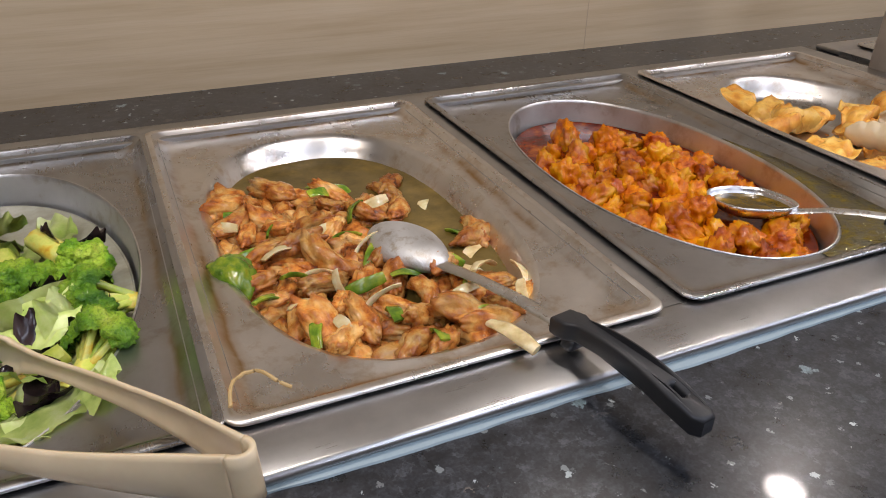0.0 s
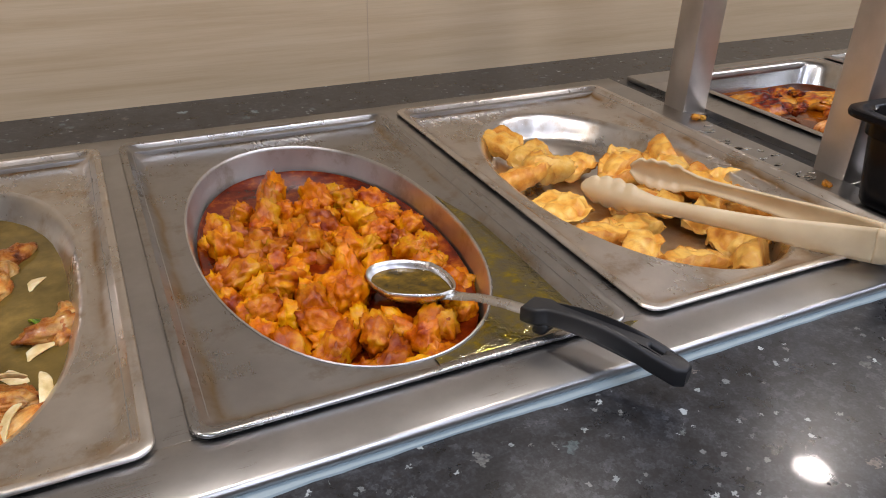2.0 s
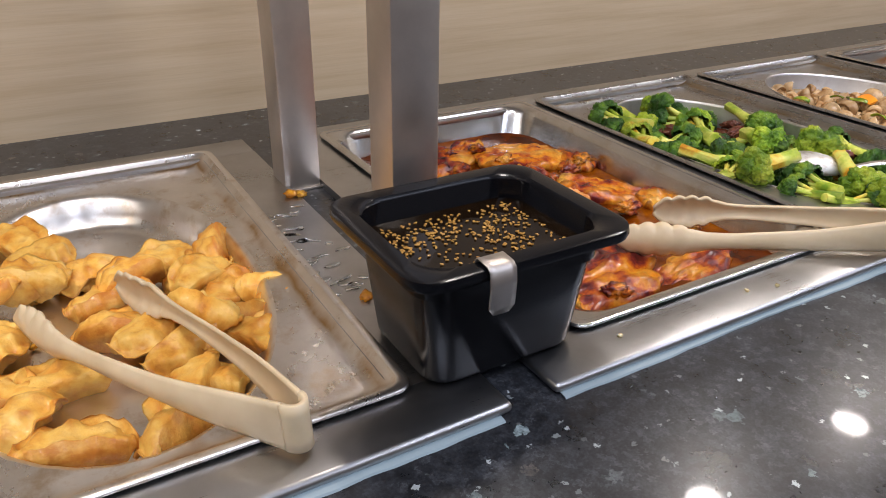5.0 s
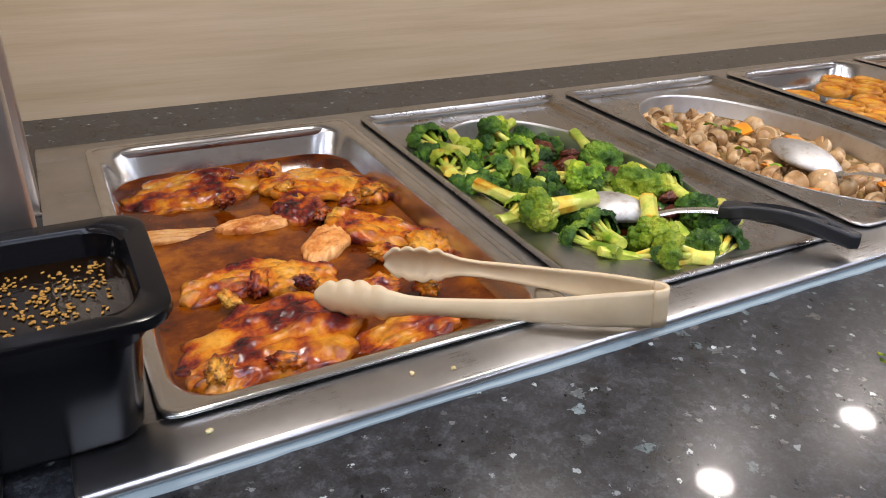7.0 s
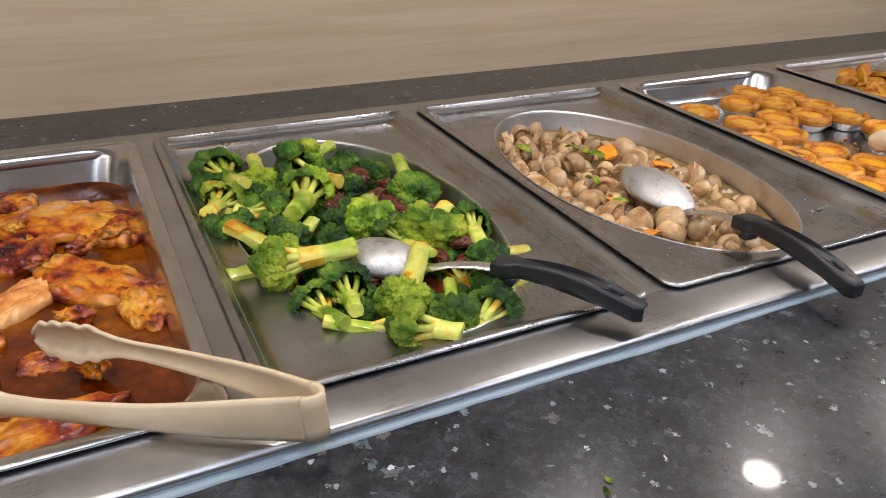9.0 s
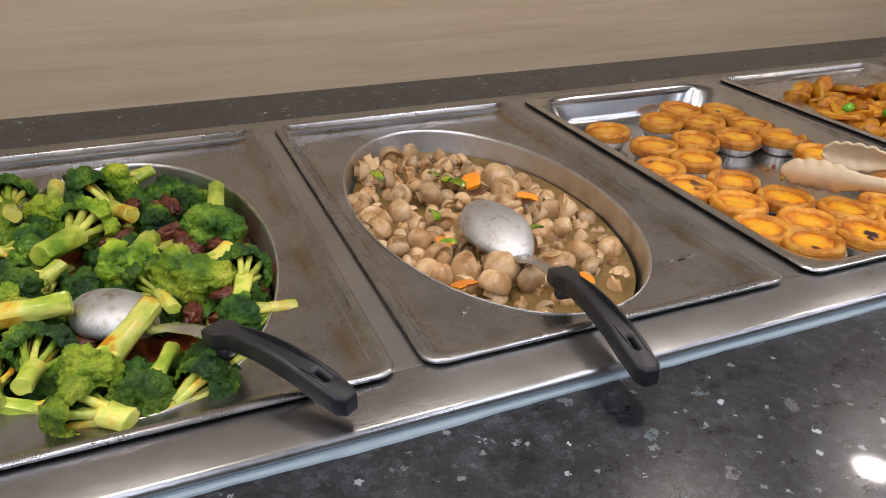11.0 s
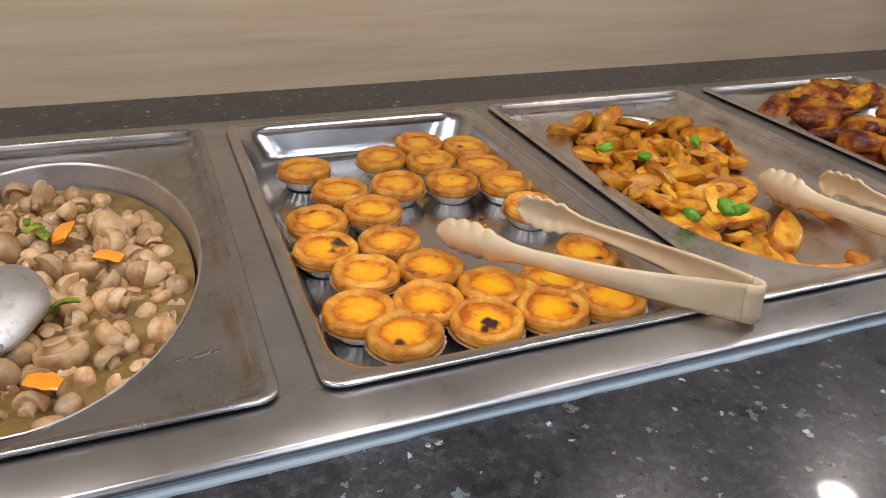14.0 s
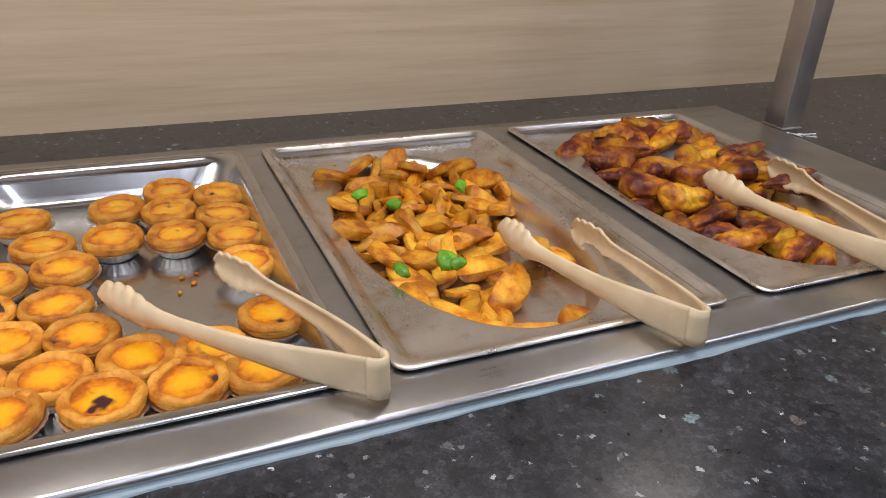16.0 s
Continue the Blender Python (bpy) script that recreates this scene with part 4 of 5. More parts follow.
ob.matrix_basis = pose(0.459, 0.006, TOP + 0.006, -14, 8, 100)
tagged(ob, "onion slice fallen over the pan rim", "onion")

# pan three: orange chicken
cx, hx, hy, box = pan_box(2)
r = random.Random(103)
pool("orange_sauce", cx, hx * 1.0, hy * 1.0, 2.15, 0.8640, S_ORANGE, "glossy red orange sauce around the chicken")
GLAZED = [blob("orange_chicken", F_ORANGE, (0.0205 * (0.85 + 0.08 * (s % 5)), 0.0155, 0.0128), 60 + s, 0.32, 2.1, 4, puffy=1.0) for s in range(10)]
whole = within(cx - 0.004, WELL_Y - 0.032, hx * 0.92, hy * 0.84, 2.15)
pit = within(0.815, 0.150, 0.036, 0.052)
body = lambda x, y: whole(x, y) and not pit(x, y)
lay("orange_chicken", GLAZED, scatter(r, 70, body, box, 0.0245), 0.8625, r, "lump of fried chicken in sticky orange glaze", "chicken", "orange chicken lumps in sauce", dz=0.003)
heap = lambda x, y: within(cx - 0.01, WELL_Y - 0.015, hx * 0.85, hy * 0.84)(x, y) and not pit(x, y)
lay("orange_chicken", GLAZED, scatter(r, 20, heap, box, 0.033), 0.8715, r, "lump of fried chicken in sticky orange glaze", "chicken", "orange chicken lumps in sauce", dz=0.003)

# pan four: fried dumplings
r = random.Random(104)
DUMPS = [dumpling("fried_dumpling", F_DUMP, s) for s in range(9)]
DUMP_AT = [(1.069, 0.423, -60), (1.087, 0.373, 15), (1.029, 0.314, 0), (1.071, 0.323, 10), (1.122, 0.322, 5), (1.127, 0.268, 10), (1.133, 0.219, -20), (1.153, 0.187, 30), (1.210, 0.296, 0), (1.194, 0.319, 10), (1.256, 0.279, -50), (1.218, 0.226, 10), (1.261, 0.218, -15), (1.255, 0.182, -60), (1.233, 0.144, -70), (1.214, 0.179, 20), (1.172, 0.156, 30), (1.180, 0.114, -40), (1.155, 0.097, 60), (1.036, 0.216, 15), (1.033, 0.162, -5), (1.080, 0.168, 10), (1.056, 0.117, 40), (1.083, 0.086, -8), (1.143, 0.068, 35), (1.031, 0.237, 20)]
for n0, (x, y, a) in enumerate(DUMP_AT):
    ob = new("fried_dumpling", DUMPS[n0 % len(DUMPS)])
    ob.matrix_basis = pose(x, y, FLOOR[3] + 0.0125 + r.uniform(0, 0.009), r.uniform(-22, 22), r.uniform(-14, 14), a + (180 if n0 % 3 == 1 else 0))
    tagged(ob, "golden fried half-moon dumpling with a crimped rim", "dumpling", "fried dumplings in the pan")
for n0, (x, y, a) in enumerate([(1.075, 0.325, -20), (1.150, 0.285, 15), (1.205, 0.255, 30), (1.195, 0.185, -40), (1.225, 0.300, 70)]):
    ob = new("fried_dumpling", DUMPS[(n0 * 3 + 1) % len(DUMPS)])
    ob.matrix_basis = pose(x, y, FLOOR[3] + 0.027 + r.uniform(0, 0.004), r.uniform(-30, 30), r.uniform(-22, 22), a)
    tagged(ob, "golden fried half-moon dumpling with a crimped rim", "dumpling", "fried dumplings in the pan")
CRUMB = [blob("fried_crumb", F_POTATO, (0.0035, 0.0025, 0.0018), 5 + s, 0.4) for s in range(3)]
lay("fried_crumb", CRUMB, [(1.138, 0.338), (1.125, 0.303), (1.066, 0.243)], FLOOR[3] + 0.002, r, "small orange crumb of fried batter", "crumb", "crumbs on the steel", 20)
lay("fried_crumb", CRUMB, [(1.210, 0.436)], FLOOR[3] + 0.008, r, "small orange crumb on the well wall", "crumb", "crumbs on the steel", 20)
lay("fried_crumb", CRUMB, [(1.330, 0.352), (1.341, 0.350), (1.312, 0.123)], PLATE + 0.0015, r, "small orange crumb by the post", "crumb", "crumbs on the steel", 20, size=(1.5, 2.2))

def roast_piece(name, material, size, seed, folds=1.0):
    """A flat, folded piece of roast thigh: ragged outline, creased top, edges that curl up and tear."""
    bm = bmesh.new()
    bmesh.ops.create_icosphere(bm, subdivisions=5, radius=1.0)
    a, b, c = size
    for v in bm.verts:
        d = v.co.copy()
        az = Vector((d.x, d.y, 0))
        az = az.normalized() if az.length > 1e-4 else Vector((1, 0, 0))
        rag = 1 + 0.26 * fbm(az, 1.3, seed, 3) + 0.10 * noise.noise(az * 5.0 + Vector((0, 0, seed)))
        flat = math.copysign(abs(d.z) ** 0.55, d.z)
        rr = math.sqrt(max(0.0, 1 - abs(flat) ** 3.0)) if abs(d.z) < 0.999 else 0.0
        rr = max(rr, math.hypot(d.x, d.y) * 0.92)
        x, y = az.x * rr * rag, az.y * rr * rag
        crease = abs(noise.noise(Vector((x * 1.6 + y, y * 2.4, seed)))) - 0.22
        z = flat * (0.72 + 0.35 * noise.noise(Vector((x * 1.4, y * 1.4, seed + 5)))) + folds * (0.5 * crease + 0.26 * noise.noise(Vector((x * 5, y * 5, seed + 2)))) + 0.08 * noise.noise(Vector((x * 15, y * 15, seed)))
        z += 0.35 * max(0.0, rr - 0.72) / 0.28 * noise.noise(az * 3.0 + Vector((seed, 0, 0)))
        v.co = Vector((x * a, y * b, z * c))
    return mesh_of(name, bm, material, 0)


# pan five: roast chicken in gravy
r = random.Random(105)
cx = PANS[4][0]
bm = bmesh.new()
cy5, h5 = (PAN_Y0 + PAN_Y1) / 2, (PAN_Y1 - PAN_Y0) / 2
GRAVY = 0.8665
RR = lambda inset, z: rounded(0, cy5, PAN_HX - inset, h5 - inset, 0.042, z)
loft(bm, [RR(0.024, -0.012), RR(0.0212, 0.0012), RR(0.0235, 0.0), RR(0.06, 0.0), RR(0.12, 0.0)], close_top=True, close_bottom=True)
ob = finish("gravy", bm, S_GRAVY)
ob.location = (cx, 0, GRAVY)
tagged(ob, "oily orange brown gravy with fat on top", "sauce")
ROASTS = [  # x, y, half sizes, turn, height over the gravy, skin or meat
    (1.535, 0.430, 0.060, 0.036, 0.016, 8, 0.005, 0), (1.492, 0.328, 0.056, 0.011, 0.010, 6, 0.003, 1), (1.578, 0.318, 0.034, 0.015, 0.013, 4, 0.004, 1), (1.622, 0.462, 0.020, 0.018, 0.014, 0, 0.006, 0),
    (1.672, 0.400, 0.052, 0.040, 0.017, -12, 0.006, 0), (1.720, 0.350, 0.024, 0.026, 0.013, 40, 0.006, 0), (1.630, 0.338, 0.024, 0.030, 0.016, 20, 0.006, 0), (1.629, 0.243, 0.036, 0.019, 0.012, 55, 0.007, 1),
    (1.690, 0.255, 0.045, 0.027, 0.015, -35, 0.006, 0), (1.725, 0.195, 0.018, 0.026, 0.014, 10, 0.007, 0), (1.528, 0.206, 0.048, 0.022, 0.014, 14, 0.005, 0), (1.582, 0.186, 0.030, 0.024, 0.015, -10, 0.006, 0),
    (1.537, 0.100, 0.064, 0.046, 0.019, 12, 0.006, 0), (1.492, 0.072, 0.028, 0.020, 0.014, 20, 0.005, 0), (1.640, 0.066, 0.050, 0.020, 0.012, 5, 0.003, 0), (1.650, 0.150, 0.018, 0.014, 0.010, 0, 0.002, 0)]
for n0, (x, y, a, b, c, turn, up, kind) in enumerate(ROASTS):
    ob = new("roast_chicken_piece", roast_piece("roast_chicken_piece", F_ROAST, (a * 1.26, b * 1.24, c * 0.92), 80 + n0) if not kind else roast_piece("roast_chicken_piece", F_MEAT, (a * 1.1, b * 1.1, c), 80 + n0, 0.45))
    ob.matrix_basis = pose(x, y, GRAVY + up - 0.004, r.uniform(-8, 8), r.uniform(-8, 8), turn)
    tagged(ob, ("dark roasted chicken piece with crisp skin in gravy", "pale cut chicken piece lying in gravy")[kind], "chicken", "roast chicken pieces in gravy")
SCRAP = [blob("chicken_scrap", F_ROAST, (0.012, 0.008, 0.007), 140 + s, 0.55, 1.7, 4) for s in range(4)]
lay("chicken_scrap", SCRAP, [(1.716, 0.333), (1.681, 0.313), (1.557, 0.373), (1.627, 0.378), (1.647, 0.303), (1.582, 0.163), (1.542, 0.183), (1.673, 0.193), (1.619, 0.433), (1.569, 0.433), (1.480, 0.063), (1.529, 0.058), (1.681, 0.113), (1.512, 0.163)], GRAVY + 0.012, r, "crisp dark scrap of roasted chicken skin", "chicken", "chicken scraps in gravy", 60)

# pan six: beef and broccoli
cx, hx, hy, box = pan_box(5)
r = random.Random(106)
pool("beef_sauce", cx, hx, hy, 2.0, 0.858, S_DARK, "dark red brown sauce under the broccoli")
lay_florets(DARK, scatter(r, 22, lambda x, y: within(cx, WELL_Y, hx * 0.86, hy * 0.88)(x, y) and not within(2.015, 0.290, 0.050, 0.075)(x, y), box, 0.034), 0.866, r, "dark green broccoli floret in brown sauce", "broccoli florets with beef", (10, 120))
FLORETS = [  # cut end x, y; crown x, y; half width of the crown; bright or dark
    (1.840, 0.347, 1.786, 0.379, 0.017, 0), (1.771, 0.288, 1.801, 0.342, 0.016, 1), (1.847, 0.335, 1.836, 0.413, 0.021, 0), (1.883, 0.443, 1.877, 0.387, 0.015, 1),
    (1.954, 0.336, 1.919, 0.381, 0.025, 0), (1.980, 0.435, 1.946, 0.428, 0.016, 1), (2.045, 0.399, 2.026, 0.305, 0.024, 0), (1.833, 0.302, 1.860, 0.294, 0.019, 0),
    (1.876, 0.243, 1.908, 0.318, 0.021, 1), (1.830, 0.316, 1.812, 0.278, 0.021, 0), (1.814, 0.260, 1.848, 0.208, 0.015, 1), (1.965, 0.281, 1.949, 0.232, 0.021, 1),
    (1.976, 0.142, 1.963, 0.204, 0.015, 0), (2.032, 0.229, 1.998, 0.197, 0.026, 1), (2.024, 0.133, 2.037, 0.186, 0.015, 0), (2.055, 0.124, 2.033, 0.125, 0.019, 0),
    (1.786, 0.173, 1.827, 0.185, 0.017, 1), (1.904, 0.155, 1.838, 0.158, 0.020, 1), (1.964, 0.135, 1.919, 0.081, 0.018, 1), (1.971, 0.097, 1.948, 0.050, 0.014, 0),
    (1.874, 0.073, 1.880, 0.117, 0.020, 0), (1.845, 0.075, 1.895, 0.053, 0.015, 0), (1.860, 0.060, 1.850, 0.106, 0.015, 0), (1.932, 0.025, 1.912, 0.038, 0.011, 1),
    (1.962, 0.030, 1.982, 0.043, 0.021, 0), (2.032, 0.075, 2.003, 0.068, 0.015, 0), (1.886, 0.235, 1.866, 0.224, 0.017, 0)]
for n0, (ax, ay, bx, by, wide, bright) in enumerate(FLORETS):
    ax, bx = max(ax, 1.800), max(bx, 1.822)
    axis = Vector((bx - ax, by - ay, 0))
    L = max(0.034, min(0.070, axis.length))
    low = 0.886 + 0.004 * (n0 % 3) + (0.012 if n0 in (17, 18) else 0)
    inside = within(cx, WELL_Y, 0.125, 0.226)
    t = broccoli(60 + n0, F_PALE if bright else F_HEAD, max(0.0255, wide * 1.42), L, 1.12 if bright else 0.9)
    axis = (axis.normalized() + Vector((0, 0, -0.10 if inside(ax, ay) else -0.22))).normalized()
    t.matrix_basis = Matrix.Translation((bx, by, low)) @ axis.to_track_quat("Z", "Y").to_matrix().to_4x4()
    tagged(t, "broccoli floret with a pale sauce-stained stem" if bright else "dark green broccoli floret with tight buds", "broccoli", "broccoli florets with beef")
BEEF = [blob("beef_slice", F_BEEF, (0.0135, 0.0085, 0.0055), 160 + s, 0.42, 1.9, 4) for s in range(4)]
lay("beef_slice", BEEF, [(1.892, 0.373), (1.930, 0.329), (1.928, 0.295), (1.989, 0.371), (1.953, 0.385), (1.994, 0.291), (2.040, 0.179), (2.012, 0.146), (1.989, 0.152), (1.906, 0.139), (1.943, 0.043), (2.000, 0.275), (1.923, 0.337), (1.940, 0.312), (1.905, 0.350), (1.975, 0.375), (2.020, 0.160), (2.045, 0.205), (1.985, 0.310), (2.010, 0.340), (2.025, 0.265), (1.935, 0.350)], 0.884, r, "dark braised beef slice", "beef", "beef slices with broccoli", 40, dz=0.006)

# pan seven: braised button mushrooms
cx, hx, hy, box = pan_box(6)
r = random.Random(107)
pool("mushroom_broth", cx, hx * 1.0, hy * 1.0, 2.0, 0.8655, S_BROTH, "thick tan broth around the mushrooms")
MUSHES = [mushroom("button_mushroom", s) for s in range(12)]
full = within(cx - 0.004, WELL_Y - 0.006, hx * 0.92, hy * 0.93)
gap7 = within(2.331, 0.168, 0.028, 0.03)
lay("button_mushroom", MUSHES, scatter(r, 140, full, box, 0.0190), 0.8645, r, "glossy tan braised button mushroom", "mushroom", "braised button mushrooms", size=(0.75, 1.15))
heap = lambda x, y: within(cx - 0.015, WELL_Y + 0.02, hx * 0.85, hy * 0.84)(x, y) and not gap7(x, y)
lay("button_mushroom", MUSHES, scatter(r, 64, heap, box, 0.0255), 0.8750, r, "glossy tan braised button mushroom", "mushroom", "braised button mushrooms", size=(0.8, 1.4))
CARROTS = [strip("carrot_slice", F_CARROT, 0.026, 0.019, 0.0045, 0.25, 90 + s, 0.1) for s in range(2)]
lay("carrot_slice", CARROTS, [(2.313, 0.317), (2.353, 0.258), (2.227, 0.193), (2.212, 0.113), (2.312, 0.083)], 0.8865, r, "bright orange carrot slice", "carrot", "carrot slices among the mushrooms", 22, dz=0.001)
lay("pepper_strip", PEPPERS, [(2.216, 0.370), (2.280, 0.350), (2.294, 0.321), (2.241, 0.251), (2.316, 0.185), (2.223, 0.186), (2.290, 0.333)], 0.888, r, "green pepper piece among the mushrooms", "pepper", "green pepper pieces among the mushrooms", 30, size=(0.6, 0.85), dz=0.001)

# pan eight: egg custard tarts
r = random.Random(108)
TART_AT = [
    (2.563, 0.413), (2.661, 0.424), (2.720, 0.458), (2.775, 0.432), (2.715, 0.399), (2.771, 0.371),
    (2.587, 0.343), (2.654, 0.343), (2.717, 0.334), (2.776, 0.313), (2.608, 0.286), (2.547, 0.278),
    (2.776, 0.249), (2.603, 0.214), (2.541, 0.218), (2.565, 0.164), (2.624, 0.156), (2.779, 0.139),
    (2.664, 0.109), (2.543, 0.107), (2.602, 0.103), (2.700, 0.064), (2.721, 0.103), (2.638, 0.063),
    (2.569, 0.065), (2.755, 0.060),
]


def tart(seed):
    e = new("egg_tart")
    q = random.Random(seed)
    seg = 56
    turn = [2 * math.pi * i / seg for i in range(seg)]
    bm = bmesh.new()
    rings = []
    for rad, z in ((0.019, 0.0), (0.021, 0.0006), (0.0285, 0.0115), (0.0320, 0.0126), (0.0328, 0.0134), (0.0305, 0.0132), (0.0275, 0.0115)):
        rings.append([(math.cos(a) * (rad + (0.0005 if i % 2 else -0.0005)), math.sin(a) * (rad + (0.0005 if i % 2 else -0.0005)), z + (0.0004 if i % 2 else 0)) for i, a in enumerate(turn)])
    loft(bm, rings, close_bottom=True)
    finish("foil_cup", bm, M_FOIL, e, "crimped silver foil cup", angle=25)
    hole = q.uniform(0.94, 1.08)
    off = Vector((q.uniform(-0.0012, 0.0012), q.uniform(-0.0012, 0.0012), 0))
    bm = bmesh.new()
    rings = []
    for rad, z in ((0.0260, 0.0095), (0.0288, 0.0135), (0.0302, 0.0152), (0.0298, 0.0163), (0.0309, 0.0178), (0.0303, 0.0190), (0.0310, 0.0204), (0.0303, 0.0216), (0.0300, 0.0230), (0.0288, 0.0243), (0.0271, 0.0250), (0.0252, 0.0250), (0.0234, 0.0243), (0.0218, 0.0231), (0.0206, 0.0215), (0.0200, 0.0190)):
        ring = []
        inner = rad < 0.0265 and z > 0.015
        for a in turn:
            c, s_ = math.cos(a), math.sin(a)
            w = 1 + 0.035 * fbm((c, s_, z * 60), 1.5, seed) + 0.016 * noise.noise((a * 5, z * 1100, seed)) + (0.075 * noise.noise((c * 1.6, s_ * 1.6, seed + 9)) if inner else 0)
            w *= hole if inner else 1
            lift = 0.0018 * fbm((c * 1.6, s_ * 1.6, 0), 1.1, seed + 5) + 0.0006 * noise.noise((a * 7, rad * 900, seed))
            ring.append((c * rad * w + off.x * inner, s_ * rad * w + off.y * inner, z + lift * min(1, (z - 0.009) * 120)))
        rings.append(ring)
    loft(bm, rings)
    crust = finish("crust", bm, F_CRUST, e, angle=60)
    bm = bmesh.new()
    rings = [[(math.cos(a) * rad * hole + off.x, math.sin(a) * rad * hole + off.y, z + 0.0010 * fbm((math.cos(a) * rad * 70, math.sin(a) * rad * 70, 0), 1.0, seed)) for a in turn] for rad, z in ((0.0222, 0.0218), (0.0200, 0.0213), (0.0175, 0.0214), (0.013, 0.0219), (0.007, 0.0221), (0.001, 0.0221))]
    loft(bm, rings, close_top=True)
    finish("custard", bm, F_CUSTARD, crust, "glossy yellow custard with browned spots", angle=80)
    return e


TART_KINDS = [tart(s) for s in range(7)]
for n0, (x, y) in enumerate(TART_AT):
    k = r.uniform(0.95, 1.04)
    m = pose(x, y, FLOOR[7] + 0.0006, r.uniform(-2, 2), r.uniform(-2, 2), r.uniform(0, 360))
    t = TART_KINDS[n0] if n0 < 7 else copy_thing(TART_KINDS[n0 % 7], m)
    t.matrix_basis = m
    tagged(t, "baked egg custard tart in a foil cup", "egg tart", "egg tarts in the pan")
lay("fried_crumb", CRUMB, [(2.713, 0.268), (2.723, 0.253), (2.708, 0.238), (2.728, 0.273), (2.638, 0.248)], FLOOR[7] + 0.0015, r, "small flake of tart pastry", "crumb", "pastry flakes in the tart pan", 20, size=(0.5, 0.9), dz=0.0002)

# pan nine: fried potato wedges
r = random.Random(109)
POTATO_AT = [(2.957, 0.458), (2.913, 0.423), (3.004, 0.458), (3.026, 0.430), (3.083, 0.418), (3.102, 0.373), (3.112, 0.336), (2.902, 0.336), (2.897, 0.273), (2.949, 0.390), (2.971, 0.309), (3.024, 0.310), (3.055, 0.283), (3.076, 0.275), (2.910, 0.233), (2.908, 0.206), (2.978, 0.257), (2.985, 0.209), (2.923, 0.166), (2.909, 0.121), (2.944, 0.101), (2.976, 0.099), (3.008, 0.174), (3.007, 0.123), (2.958, 0.066), (2.988, 0.051), (3.087, 0.191), (3.100, 0.171), (3.045, 0.051)]
WEDGES = [wedge("potato_wedge", F_POTATO, (0.0262 * q, 0.0172 * w, 0.0054 * w), 200 + s) for s, (q, w) in enumerate(((1.0, 1.0), (0.9, 0.75), (1.15, 0.8), (0.85, 1.1), (1.05, 0.65), (1.2, 0.9), (0.95, 1.2), (1.1, 0.7), (0.8, 0.9), (1.0, 1.1)))]
region = in_polygon([(2.903, 0.423), (2.949, 0.468), (3.029, 0.468), (3.108, 0.423), (3.132, 0.333), (3.086, 0.263), (3.035, 0.203), (3.014, 0.123), (2.984, 0.083), (2.915, 0.133), (2.891, 0.233), (2.887, 0.323)])
lay("potato_wedge", WEDGES, scatter(r, 56, region, (2.87, 3.14, 0.03, 0.48), 0.023), FLOOR[8] + 0.009, r, "golden brown fried potato wedge", "potato wedge", "fried potato wedges in the pan", 35)
upper = in_polygon([(2.913, 0.423), (2.958, 0.453), (3.058, 0.443), (3.107, 0.373), (3.056, 0.283), (2.985, 0.193), (2.925, 0.203), (2.902, 0.303)])
lay("potato_wedge", WEDGES, scatter(r, 52, upper, (2.87, 3.14, 0.03, 0.48), 0.024), FLOOR[8] + 0.021, r, "golden brown fried potato wedge", "potato wedge", "fried potato wedges in the pan", 75)
lay("potato_wedge", WEDGES, POTATO_AT[:18], FLOOR[8] + 0.032, r, "golden brown fried potato wedge", "potato wedge", "fried potato wedges in the pan", 60)
lay("potato_wedge", WEDGES, POTATO_AT[18:], FLOOR[8] + 0.013, r, "golden brown fried potato wedge", "potato wedge", "fried potato wedges in the pan", 35, size=(1.1, 1.4))
PEPPER_BITS = [blob("pepper_bit", F_BITS, (0.0105, 0.0075, 0.006), 400 + s, 0.25, 1.1, 3) for s in range(3)]
lay("pepper_bit", PEPPER_BITS, [(2.925, 0.341), (2.952, 0.298), (3.050, 0.328), (2.950, 0.150), (2.960, 0.140), (2.958, 0.158), (2.905, 0.148)], FLOOR[8] + 0.045, r, "bright green pepper piece on the potatoes", "pepper", "green pepper bits on the potatoes", 60, size=(0.75, 1.1), dz=0.002)

# pan ten: fried plantains
r = random.Random(110)
PLANTS = [plantain("fried_plantain", s) for s in range(11)]
PLANTAIN_AT = [(3.300, 0.443, 30), (3.375, 0.463, -30), (3.300, 0.378, -10), (3.385, 0.418, 60), (3.440, 0.443, -30), (3.480, 0.433, -20), (3.420, 0.348, 40), (3.490, 0.393, 30), (3.460, 0.313, 30), (3.500, 0.338, 0), (3.331, 0.319, 70), (3.362, 0.312, -40), (3.285, 0.321, -40), (3.290, 0.265, -40), (3.315, 0.225, -20), (3.310, 0.188, 0), (3.410, 0.302, 20), (3.475, 0.283, -10), (3.315, 0.121, -12), (3.362, 0.088, 20), (3.370, 0.143, -10), (3.430, 0.173, 10), (3.495, 0.258, -50), (3.480, 0.215, -40), (3.375, 0.270, 0), (3.405, 0.445, 10), (3.465, 0.435, -15), (3.36, 0.44, 40), (3.345, 0.405, -60), (3.46, 0.365, 0), (3.440, 0.470, -25), (3.475, 0.462, -10), (3.410, 0.478, 10), (3.435, 0.422, 20), (3.452, 0.446, -30), (3.425, 0.440, 60)]
lay("fried_plantain", PLANTS, scatter(r, 20, within(PANS[9][0], 0.27, 0.115, 0.20), (3.25, 3.52, 0.06, 0.47), 0.040), FLOOR[9] + 0.013, r, "dark caramelised fried plantain piece", "plantain", "fried plantains in the pan", 25)
